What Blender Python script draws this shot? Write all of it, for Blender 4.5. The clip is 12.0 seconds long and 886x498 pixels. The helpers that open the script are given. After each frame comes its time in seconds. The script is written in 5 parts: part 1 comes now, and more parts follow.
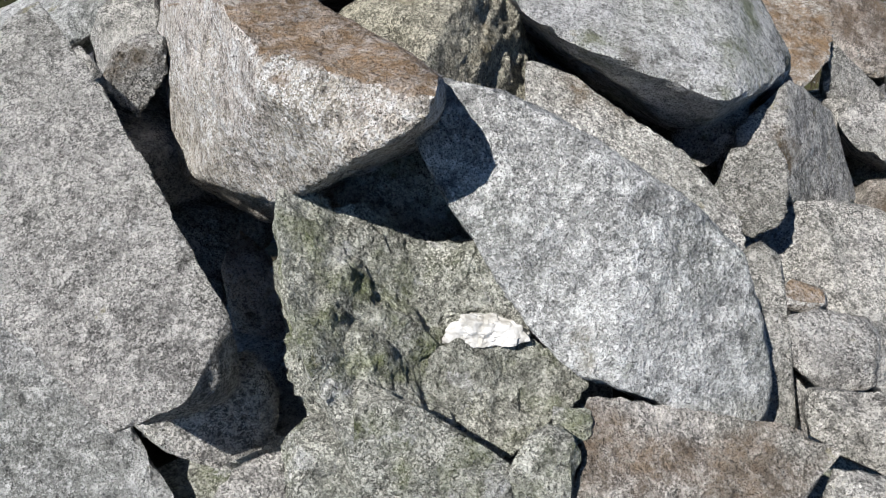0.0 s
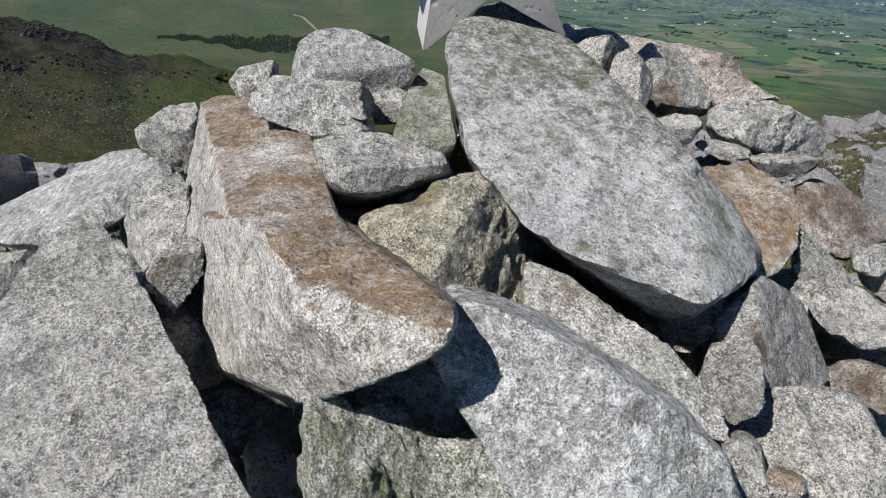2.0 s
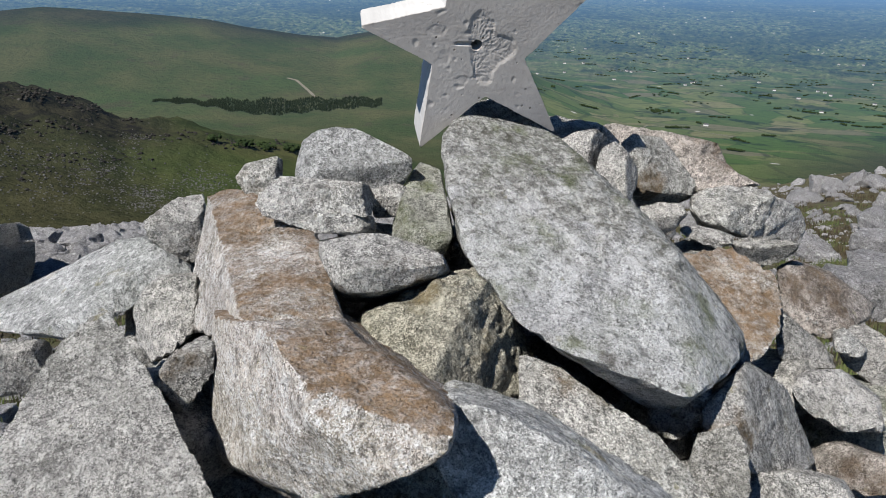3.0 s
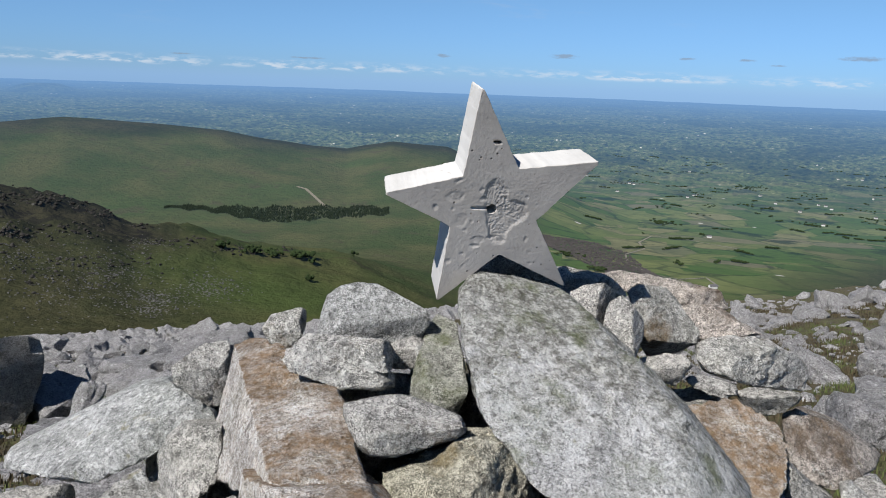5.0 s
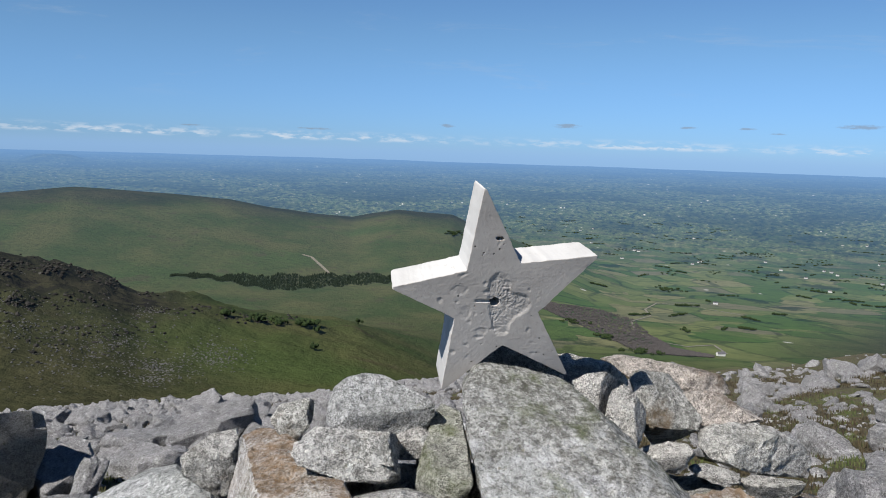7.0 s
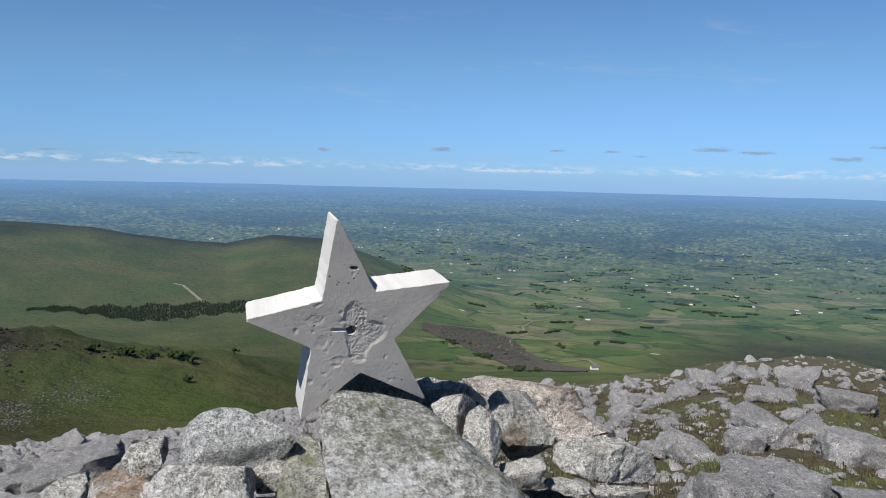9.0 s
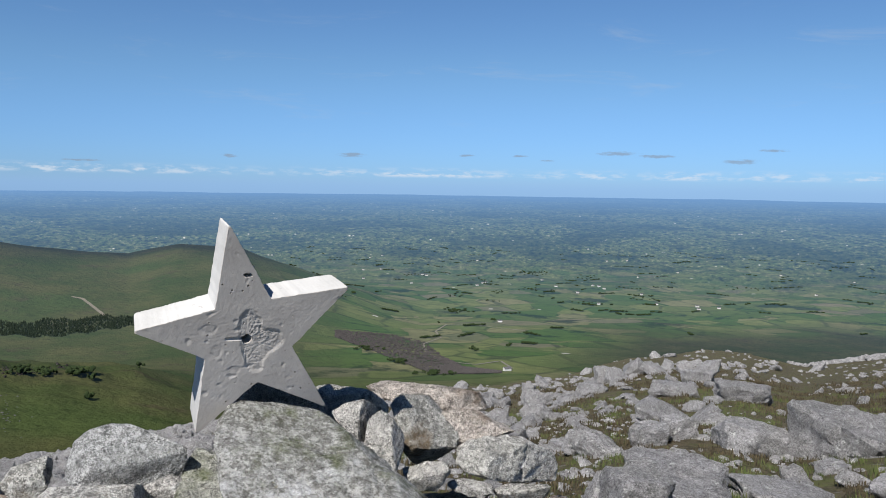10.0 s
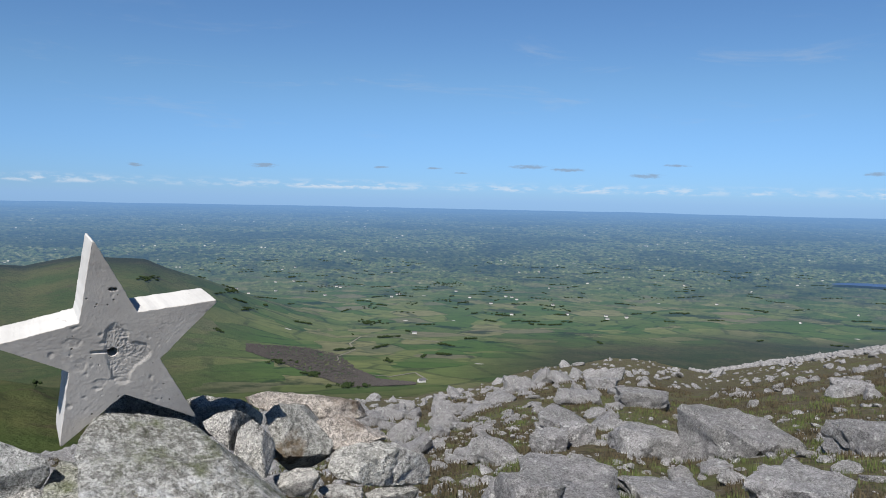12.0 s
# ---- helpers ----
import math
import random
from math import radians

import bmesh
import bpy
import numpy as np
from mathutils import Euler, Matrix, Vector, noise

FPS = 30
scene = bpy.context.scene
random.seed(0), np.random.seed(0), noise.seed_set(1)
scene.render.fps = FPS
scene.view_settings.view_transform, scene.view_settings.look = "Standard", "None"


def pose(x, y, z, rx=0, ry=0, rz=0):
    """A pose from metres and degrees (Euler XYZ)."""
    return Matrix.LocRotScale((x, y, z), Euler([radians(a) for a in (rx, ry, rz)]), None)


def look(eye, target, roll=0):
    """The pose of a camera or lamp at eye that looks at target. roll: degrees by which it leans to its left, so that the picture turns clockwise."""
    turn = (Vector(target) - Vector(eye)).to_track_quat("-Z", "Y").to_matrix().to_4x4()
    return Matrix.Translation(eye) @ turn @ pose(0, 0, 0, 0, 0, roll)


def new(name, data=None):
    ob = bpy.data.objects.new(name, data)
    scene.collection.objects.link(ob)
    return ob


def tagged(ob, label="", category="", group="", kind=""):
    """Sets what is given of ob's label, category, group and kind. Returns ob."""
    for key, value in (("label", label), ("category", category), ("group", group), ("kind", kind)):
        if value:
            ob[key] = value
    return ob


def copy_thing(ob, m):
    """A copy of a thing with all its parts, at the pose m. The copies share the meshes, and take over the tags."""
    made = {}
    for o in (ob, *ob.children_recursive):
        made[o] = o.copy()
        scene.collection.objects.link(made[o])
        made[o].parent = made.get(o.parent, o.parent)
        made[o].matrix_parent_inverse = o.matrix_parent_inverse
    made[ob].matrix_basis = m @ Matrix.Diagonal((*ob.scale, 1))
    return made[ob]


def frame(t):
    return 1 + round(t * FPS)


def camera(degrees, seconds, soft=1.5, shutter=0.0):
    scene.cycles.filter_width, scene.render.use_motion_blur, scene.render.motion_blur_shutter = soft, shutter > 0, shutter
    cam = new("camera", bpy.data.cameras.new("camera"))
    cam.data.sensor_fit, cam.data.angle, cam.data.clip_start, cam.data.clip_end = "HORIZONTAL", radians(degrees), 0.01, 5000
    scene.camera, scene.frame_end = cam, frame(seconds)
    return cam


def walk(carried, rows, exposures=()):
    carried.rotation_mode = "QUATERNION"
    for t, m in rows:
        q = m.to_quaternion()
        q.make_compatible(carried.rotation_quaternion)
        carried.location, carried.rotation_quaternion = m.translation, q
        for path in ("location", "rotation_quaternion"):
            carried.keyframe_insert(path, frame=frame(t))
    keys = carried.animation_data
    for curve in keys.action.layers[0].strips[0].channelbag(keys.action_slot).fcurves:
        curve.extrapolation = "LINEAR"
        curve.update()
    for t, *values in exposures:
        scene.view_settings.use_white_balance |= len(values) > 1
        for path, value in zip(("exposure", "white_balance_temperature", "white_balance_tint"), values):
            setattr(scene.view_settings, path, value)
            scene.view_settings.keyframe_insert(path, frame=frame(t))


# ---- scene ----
import functools

cam = camera(58.5, 12.0, soft=1.0)
PATH = [
    (0, (0.013, 0.027, 1.079), (0.026, 1.7, -0.017), 1.3),
    (0.5, (0.001, 0.016, 1.14), (0.023, 1.736, 0.12), 1.4),
    (1, (-0.01, -0.004, 1.177), (0.015, 1.759, 0.234), 1.7),
    (1.5, (-0.017, -0.02, 1.209), (0.012, 1.778, 0.333), 1.8),
    (2, (-0.025, -0.037, 1.254), (0.007, 1.79, 0.44), 1.9),
    (2.5, (-0.024, -0.067, 1.306), (0.011, 1.789, 0.561), 1.6),
    (3, (-0.039, -0.092, 1.363), (0.007, 1.79, 0.687), 1.6),
    (5, (-0.077, -0.17, 1.52), (-0.051, 1.787, 1.105), 2.1),
    (5.5, (-0.076, -0.178, 1.559), (-0.061, 1.788, 1.192), 2.1),
    (6, (-0.083, -0.192, 1.585), (-0.075, 1.783, 1.268), 2.0),
    (6.5, (-0.083, -0.214, 1.599), (-0.088, 1.767, 1.321), 1.9),
    (8.5, (-0.032, -0.267, 1.624), (0.17, 1.714, 1.433), 1.4),
    (9, (-0.01, -0.285, 1.632), (0.301, 1.683, 1.451), 1.4),
    (9.5, (0.02, -0.289, 1.63), (0.44, 1.658, 1.457), 1.2),
    (10, (0.035, -0.29, 1.629), (0.563, 1.632, 1.465), 0.8),
    (10.5, (0.023, -0.298, 1.63), (0.644, 1.596, 1.471), 0.2),
    (11, (0.005, -0.321, 1.629), (0.736, 1.534, 1.476), 0.2),
    (11.5, (0.049, -0.369, 1.634), (0.836, 1.464, 1.485), 1.1),
    (12, (0.145, -0.465, 1.65), (0.878, 1.391, 1.519), 1.2),
]
walk(cam, [(t, look(eye, target, roll)) for t, eye, target, roll in PATH])

# ---- world, sun ----
SUN = Vector((-0.44, -0.52, 0.735)).normalized()
sun_data = bpy.data.lights.new("sun", "SUN")
sun_data.energy, sun_data.angle, sun_data.color = 5.0, radians(0.53), (1.0, 0.965, 0.925)
sun = new("sun", sun_data)
sun.matrix_world = look(SUN * 50, (0, 0, 0))
scene.view_settings.exposure = 0.7
TONE = 0.62  # all surface tones below are noted as they look in full sun


class Nodes:
    """A short way to write node trees: n.add(type, inputs..., settings) gives the first output."""

    def __init__(self, tree):
        self.tree = tree
        tree.nodes.clear()

    def node(self, kind, inputs=(), **settings):
        nd = self.tree.nodes.new(kind)
        for key, value in settings.items():
            setattr(nd, key, value)
        for key, value in dict(inputs).items():
            self.put(nd.inputs[key], value)
        return nd

    def put(self, socket, value):
        if isinstance(value, bpy.types.NodeSocket):
            self.tree.links.new(value, socket)
        else:
            if socket.type == "RGBA" and len(value) == 3:
                value = (*value, 1.0)
            socket.default_value = value

    def math(self, op, a, b=0.0, clamp=False):
        return self.node("ShaderNodeMath", {0: a, 1: b}, operation=op, use_clamp=clamp).outputs[0]

    def mix(self, fac, a, b, blend="MIX"):
        return self.node("ShaderNodeMix", {0: fac, 6: a, 7: b}, data_type="RGBA", blend_type=blend).outputs[2]

    def step(self, value, lo, hi, to_lo=0.0, to_hi=1.0):
        """Smooth ramp of value from lo..hi to to_lo..to_hi."""
        return self.node("ShaderNodeMapRange", {0: value, 1: lo, 2: hi, 3: to_lo, 4: to_hi}, interpolation_type="SMOOTHSTEP").outputs[0]

    def noise(self, vec, scale, detail=4.0, rough=0.55, distort=0.0):
        return self.node("ShaderNodeTexNoise", {"Vector": vec, "Scale": scale, "Detail": detail, "Roughness": rough, "Distortion": distort}).outputs[0]

    def voronoi(self, vec, scale, feature="F1", out="Distance", randomness=1.0):
        return self.node("ShaderNodeTexVoronoi", {"Vector": vec, "Scale": scale, "Randomness": randomness}, feature=feature).outputs[out]

    def scaled(self, vec, s):
        return self.node("ShaderNodeVectorMath", {0: vec, 1: s}, operation="MULTIPLY").outputs[0]

    def shifted(self, vec, s):
        return self.node("ShaderNodeVectorMath", {0: vec, 1: s}, operation="ADD").outputs[0]

    def bump(self, height, strength, distance, normal=None):
        ins = {"Height": height, "Strength": strength, "Distance": distance}
        if normal is not None:
            ins["Normal"] = normal
        return self.node("ShaderNodeBump", ins).outputs[0]


def make_world():
    world = bpy.data.worlds.new("sky")
    scene.world = world
    world.use_nodes = True
    n = Nodes(world.node_tree)
    elev = math.asin(SUN.z)
    turn = math.atan2(SUN.x, SUN.y)
    sky = n.node("ShaderNodeTexSky", sky_type="NISHITA", sun_disc=False, sun_elevation=elev, sun_rotation=turn, altitude=650.0,
                 air_density=1.0, dust_density=0.15, ozone_density=1.6).outputs[0]
    way = n.node("ShaderNodeTexCoord").outputs["Generated"]
    xyz = n.node("ShaderNodeSeparateXYZ", {0: way})
    x, y, z = xyz.outputs
    azim = n.math("MULTIPLY", n.math("ARCTAN2", x, y), 57.2958)
    high = n.math("MULTIPLY", n.math("ARCSINE", z), 57.2958)
    flat = n.node("ShaderNodeCombineXYZ", {0: azim, 1: high, 2: 0.0}).outputs[0]
    # a low bank of small fair-weather clouds above the horizon
    puffs = n.noise(n.scaled(flat, (0.75, 3.0, 1.0)), 1.0, 5.0, 0.6)
    band = n.math("MULTIPLY", n.step(high, 0.35, 0.62), n.step(high, 0.62, 1.25, 1.0, 0.0))
    cover = n.math("MULTIPLY", n.math("MULTIPLY", n.step(puffs, 0.44, 0.62), n.step(n.noise(flat, 0.11, 2.0), 0.38, 0.60, 0.35, 1.0)), band)
    cover = n.math("MULTIPLY", cover, 0.65)
    # thin lens clouds, each a soft patch in its own direction
    lens = None
    ragged = n.noise(n.scaled(flat, (1.3, 5.0, 1.0)), 1.0, 5.0, 0.65)
    for a, e, wide, tall in ((0.2, 1.75, 0.75, 0.16), (8.7, 1.98, 1.25, 0.22), (27.6, 2.28, 1.9, 0.2), (30.3, 2.1, 1.7, 0.16), (35.8, 1.76, 1.5, 0.22),
                             (37.8, 2.5, 1.3, 0.13), (17.0, 2.05, 0.8, 0.12), (20.8, 2.05, 0.8, 0.11), (22.7, 1.75, 0.6, 0.1), (50.0, 2.0, 0.9, 0.2),
                             (-9.0, 1.25, 1.6, 0.10), (-17.5, 1.2, 0.9, 0.09)):
        dx = n.math("DIVIDE", n.math("SUBTRACT", azim, a), wide)
        dy = n.math("DIVIDE", n.math("SUBTRACT", high, e), tall)
        d2 = n.math("ADD", n.math("MULTIPLY", dx, dx), n.math("MULTIPLY", dy, dy))
        spot = n.math("SUBTRACT", n.math("MULTIPLY", n.math("SUBTRACT", ragged, 0.18), 2.4), d2, clamp=True)
        lens = spot if lens is None else n.math("MAXIMUM", lens, spot)
    lens = n.step(lens, 0.0, 0.8, 0.0, 0.62)
    # faint high streaks
    streak = n.noise(n.shifted(n.scaled(flat, (0.09, 0.5, 1.0)), (3.1, 1.7, 0.0)), 1.0, 6.0, 0.65, 0.6)
    streak = n.math("MULTIPLY", n.step(streak, 0.55, 0.8), n.math("MULTIPLY", n.step(high, 2.5, 5.0), n.step(high, 9.0, 14.0, 0.28, 0.0)))
    tone = n.mix(1.0, sky, n.mix(n.step(high, -1.0, 9.0), (0.41, 0.76, 1.57), n.mix(n.step(high, 18.0, 50.0), (0.66, 0.95, 1.27), (0.36, 0.53, 0.76))), "MULTIPLY")
    tone = n.mix(n.step(high, -0.4, 0.75, 0.5, 0.0), tone, (3.9, 6.5, 11.0))
    grey = n.mix(lens, tone, (3.4, 4.0, 4.9))
    white = n.mix(cover, grey, (10.0, 10.6, 11.4))
    white = n.mix(streak, white, (6.6, 7.2, 8.0))
    back = n.node("ShaderNodeBackground", {0: white, 1: 0.047})
    n.node("ShaderNodeOutputWorld", {0: back.outputs[0]})


make_world()


# ---- materials ----
def material(name):
    m = bpy.data.materials.new(name)
    m.use_nodes = True
    return m, Nodes(m.node_tree)


def finish(n, base, rough=0.85, normal=None, spec=0.3):
    if not isinstance(base, bpy.types.NodeSocket):
        base = n.node("ShaderNodeRGB").outputs[0] if base is None else n.mix(0.0, base, base)
    base = n.node("ShaderNodeVectorMath", {0: base, 3: TONE}, operation="SCALE").outputs[0]
    ins = {"Base Color": base, "Roughness": rough, "Specular IOR Level": spec}
    if normal is not None:
        ins["Normal"] = normal
    bs = n.node("ShaderNodeBsdfPrincipled", ins)
    n.node("ShaderNodeOutputMaterial", {0: bs.outputs[0]})
    return bs


def granite(name, light, dark, stain=(0.2, 0.12, 0.05), stain_amount=0.0, green=0.0, lichen=0.35, grain=1.0, up_stain=0.0, contrast=1.0, end_stain=None, spots=0.5):
    """Coarse granite: pale feldspar and dark mica grains, lichen discs, rust and algae stains with shapes of their own."""
    m, n = material(name)
    tex = n.node("ShaderNodeNewGeometry").outputs["Position"]
    chance = n.node("ShaderNodeObjectInfo").outputs["Random"]
    off = n.node("ShaderNodeCombineXYZ", {0: n.math("MULTIPLY", chance, 37.0), 1: n.math("MULTIPLY", chance, 91.0), 2: n.math("MULTIPLY", chance, 13.0)}).outputs[0]
    p = n.node("ShaderNodeVectorMath", {0: tex, 1: off}, operation="ADD").outputs[0]
    coarse = n.noise(p, 6.0, 5.0, 0.6)
    patch = n.noise(p, 17.0, 5.0, 0.62)
    speck = n.noise(p, 95.0 * grain, 3.0, 0.65)
    warped = n.node("ShaderNodeVectorMath", {0: p, 1: n.scaled(n.node("ShaderNodeTexNoise", {"Vector": p, "Scale": 220.0 * grain, "Detail": 1.0}).outputs["Color"], (0.005 / grain,) * 3)}, operation="ADD").outputs[0]
    crystal = n.node("ShaderNodeTexVoronoi", {"Vector": warped, "Scale": 370.0 * grain})
    which = n.node("ShaderNodeSeparateColor", {0: crystal.outputs["Color"]}).outputs
    fleck = which[1]
    body = n.mix(n.step(coarse, 0.40, 0.62), light, tuple(0.58 * c for c in light))
    broad = n.noise(n.shifted(p, (5.0, 1.0, 7.0)), 2.7, 4.0, 0.6)
    body = n.mix(n.step(broad, 0.42, 0.60, 0.0, 0.6), body, tuple(k * c for k, c in zip((0.60, 0.62, 0.57), light)))
    uneven = n.step(n.noise(n.shifted(p, (3.0, 6.0, 2.0)), 11.0, 4.0, 0.65), 0.40, 0.60, 0.35, 1.0)
    body = n.mix(n.math("MULTIPLY", n.step(which[0], 0.50, 0.70, 0.0, 0.62 * contrast), uneven), body, tuple(min(1.4, 1.8 * c) for c in light))
    share = n.math("ADD", which[0], n.math("MULTIPLY", n.math("SUBTRACT", speck, 0.5), 0.3))
    body = n.mix(n.math("MULTIPLY", n.step(share, 0.17, 0.37, 0.66 * contrast, 0.0), n.step(patch, 0.38, 0.60, 0.35, 1.0)), body, dark)
    crust = n.noise(n.shifted(p, (6.0, 2.5, 8.0)), 33.0, 6.0, 0.72)
    flake = n.noise(n.shifted(p, (8.0, 4.5, 1.0)), 58.0, 5.0, 0.7)
    body = n.mix(n.step(crust, 0.53, 0.62, 0.0, 0.55), body, tuple(min(1.3, 1.7 * c) for c in light))
    body = n.mix(n.step(flake, 0.55, 0.64, 0.0, 0.5), body, tuple(min(1.3, 1.75 * c) for c in light))
    body = n.mix(n.step(crust, 0.34, 0.46, 0.62, 0.0), body, dark)
    body = n.mix(n.step(flake, 0.36, 0.45, 0.55, 0.0), body, dark)
    if stain_amount:
        rust = n.step(n.noise(n.shifted(p, (2.0, 8.0, 4.0)), 4.5, 6.0, 0.6), 0.62 - 0.34 * stain_amount, 0.72 - 0.2 * stain_amount)
        if up_stain:
            facing = n.node("ShaderNodeSeparateXYZ", {0: n.node("ShaderNodeNewGeometry").outputs["Normal"]}).outputs[2]
            rust = n.math("MULTIPLY", rust, n.step(n.math("ADD", facing, n.math("MULTIPLY", patch, 0.35)), up_stain, up_stain + 0.32))
        body = n.mix(n.math("MULTIPLY", rust, n.math("MULTIPLY", n.step(crust, 0.38, 0.60, 1.0, 0.75), n.step(flake, 0.44, 0.62, 1.0, 0.75))), body, n.mix(n.step(patch, 0.35, 0.65), stain, tuple(0.55 * c for c in stain)))
    if end_stain:
        along = n.node("ShaderNodeSeparateXYZ", {0: tex}).outputs[1]
        aged = n.step(n.math("ADD", along, n.math("MULTIPLY", n.math("SUBTRACT", patch, 0.5), 1.3)), *end_stain)
        body = n.mix(n.math("MULTIPLY", aged, 0.7), body, n.mix(n.step(n.math("ADD", n.math("MULTIPLY", crust, 0.6), n.math("MULTIPLY", speck, 0.4)), 0.44, 0.58), (0.19, 0.18, 0.14), (0.86, 0.85, 0.78)))
    if green:
        alga = n.step(n.noise(n.shifted(p, (9.0, 3.0, 1.0)), 7.0, 6.0, 0.65), 0.66 - 0.25 * green, 0.78 - 0.12 * green)
        body = n.mix(n.math("MULTIPLY", alga, 0.7), body, n.mix(speck, (0.08, 0.11, 0.025), (0.28, 0.33, 0.09)))
    if lichen:
        disc = n.step(n.noise(n.shifted(p, (1.0, 2.0, 3.0)), 9.5, 5.0, 0.7), 0.70 - 0.2 * lichen, 0.74 - 0.14 * lichen)
        body = n.mix(n.math("MULTIPLY", disc, 0.75), body, n.mix(n.step(speck, 0.45, 0.62), (1.0, 1.0, 0.97), (0.34, 0.35, 0.33)))
        ochre = n.step(n.noise(n.shifted(p, (4.0, 9.0, 6.0)), 15.0, 4.0, 0.65), 0.66, 0.72)
        body = n.mix(n.math("MULTIPLY", ochre, 0.45), body, (0.46, 0.42, 0.22))
        black = n.step(n.noise(n.shifted(p, (7.0, 5.0, 2.0)), 21.0, 6.0, 0.75), 0.60, 0.66)
        body = n.mix(n.math("MULTIPLY", black, spots), body, (0.055, 0.052, 0.05))
    tint = n.step(chance, 0.0, 1.0, 0.86, 1.1)
    body = n.node("ShaderNodeVectorMath", {0: body, 3: tint}, operation="SCALE").outputs[0]
    chip = n.voronoi(n.node("ShaderNodeVectorMath", {0: p, 1: n.scaled(n.node("ShaderNodeTexNoise", {"Vector": p, "Scale": 30.0, "Detail": 2.0}).outputs["Color"], (0.03, 0.03, 0.03))}, operation="ADD").outputs[0], 34.0)
    b1 = n.bump(n.math("ADD", n.math("ADD", patch, n.math("MULTIPLY", chip, 0.25)), n.math("MULTIPLY", n.math("ADD", crust, n.math("MULTIPLY", flake, 0.6)), 0.8)), 1.0, 0.034)
    b2 = n.bump(n.math("ADD", n.math("MULTIPLY", speck, 1.2), n.math("MULTIPLY", fleck, 0.5)), 1.0, 0.014, b1)
    finish(n, body, 0.86, b2, 0.25)
    return m


GREY = granite("granite_grey", (0.69, 0.667, 0.626), (0.075, 0.073, 0.07), green=0.12, lichen=0.3)
PALE = granite("granite_pale", (0.772, 0.749, 0.708), (0.10, 0.097, 0.094), stain=(0.32, 0.23, 0.13), stain_amount=0.25, lichen=0.4)
MOTTLED = granite("granite_mottled", (0.585, 0.57, 0.538), (0.07, 0.068, 0.065), lichen=0.4, contrast=0.9)
BLUE = granite("granite_bluish", (0.754, 0.76, 0.747), (0.10, 0.105, 0.105), stain=(0.52, 0.46, 0.28), stain_amount=0.08, lichen=0.5, green=0.15, contrast=0.6)
BROWN = granite("granite_rusty", (1.08, 0.971, 0.866), (0.11, 0.095, 0.08), stain=(0.44, 0.29, 0.165), stain_amount=1.0, lichen=0.3, up_stain=0.72, spots=0.25)
GREEN = granite("granite_mossy", (0.655, 0.655, 0.585), (0.09, 0.09, 0.075), green=0.75, lichen=0.6)
YELLOW = granite("granite_ochre", (0.667, 0.632, 0.515), (0.12, 0.11, 0.085), stain=(0.42, 0.33, 0.17), stain_amount=0.2, green=0.3, lichen=0.2)
SLAB = granite("granite_slab", (1.25, 1.25, 1.24), (0.13, 0.128, 0.122), stain=(0.22, 0.20, 0.165), stain_amount=0.15, green=0.6, lichen=0.3, end_stain=(1.50, 1.85), contrast=0.8, spots=0.2)
ROUND = granite("granite_round", (0.749, 0.749, 0.743), (0.11, 0.11, 0.11), lichen=0.55)
PINK = granite("granite_pinkish", (0.702, 0.632, 0.567), (0.12, 0.10, 0.09), stain=(0.37, 0.27, 0.185), stain_amount=0.4, lichen=0.25)
STAINED = granite("granite_stained", (0.725, 0.684, 0.632), (0.12, 0.11, 0.10), stain=(0.37, 0.28, 0.20), stain_amount=0.35, lichen=0.35)
FIELD = granite("granite_field", (0.449, 0.438, 0.442), (0.06, 0.06, 0.06), green=0.1, lichen=0.65, grain=0.5)


def plain_quartz():
    m, n = material("white_quartz")
    p = n.node("ShaderNodeTexCoord").outputs["Object"]
    f = n.noise(p, 40.0, 5.0, 0.65)
    finish(n, n.mix(n.step(f, 0.35, 0.6), (0.55, 0.53, 0.48), (0.84, 0.83, 0.80)), 0.55, n.bump(f, 0.6, 0.01))
    return m


def concrete():
    m, n = material("cast_concrete")
    p = n.node("ShaderNodeTexCoord").outputs["Object"]
    big = n.noise(p, 5.0, 5.0, 0.6)
    fine = n.noise(p, 60.0, 4.0, 0.7)
    sand = n.noise(p, 420.0, 2.0, 0.6)
    pits = n.voronoi(p, 42.0)
    hole = n.step(pits, 0.06, 0.17)
    rare = n.step(n.noise(n.shifted(p, (4.0, 1.0, 6.0)), 14.0, 3.0), 0.52, 0.6)
    pit = n.math("MAXIMUM", hole, n.math("SUBTRACT", 1.0, rare))
    base = n.mix(n.step(big, 0.3, 0.7), (0.56, 0.525, 0.485), (0.68, 0.64, 0.595))
    base = n.mix(n.step(fine, 0.5, 0.75, 0.0, 0.35), base, (0.30, 0.28, 0.26))
    base = n.mix(n.math("SUBTRACT", 1.0, pit), base, (0.12, 0.11, 0.10))
    b = n.bump(pit, 0.8, 0.004)
    b = n.bump(fine, 0.35, 0.0025, b)
    b = n.bump(sand, 0.35, 0.0012, b)
    finish(n, base, 0.9, b, 0.2)
    return m


def white_paint():
    m, n = material("weathered_white_paint")
    p = n.node("ShaderNodeTexCoord").outputs["Object"]
    wear = n.noise(p, 38.0, 6.0, 0.7)
    big = n.noise(p, 7.0, 4.0, 0.6)
    base = n.mix(n.step(big, 0.35, 0.7), (0.70, 0.69, 0.665), (0.60, 0.59, 0.565))
    base = n.mix(n.step(wear, 0.63, 0.70, 0.0, 0.8), base, (0.40, 0.38, 0.35))
    finish(n, base, 0.7, n.bump(n.noise(p, 120.0, 3.0), 0.5, 0.002))
    return m


QUARTZ, CONCRETE, PAINT = plain_quartz(), concrete(), white_paint()


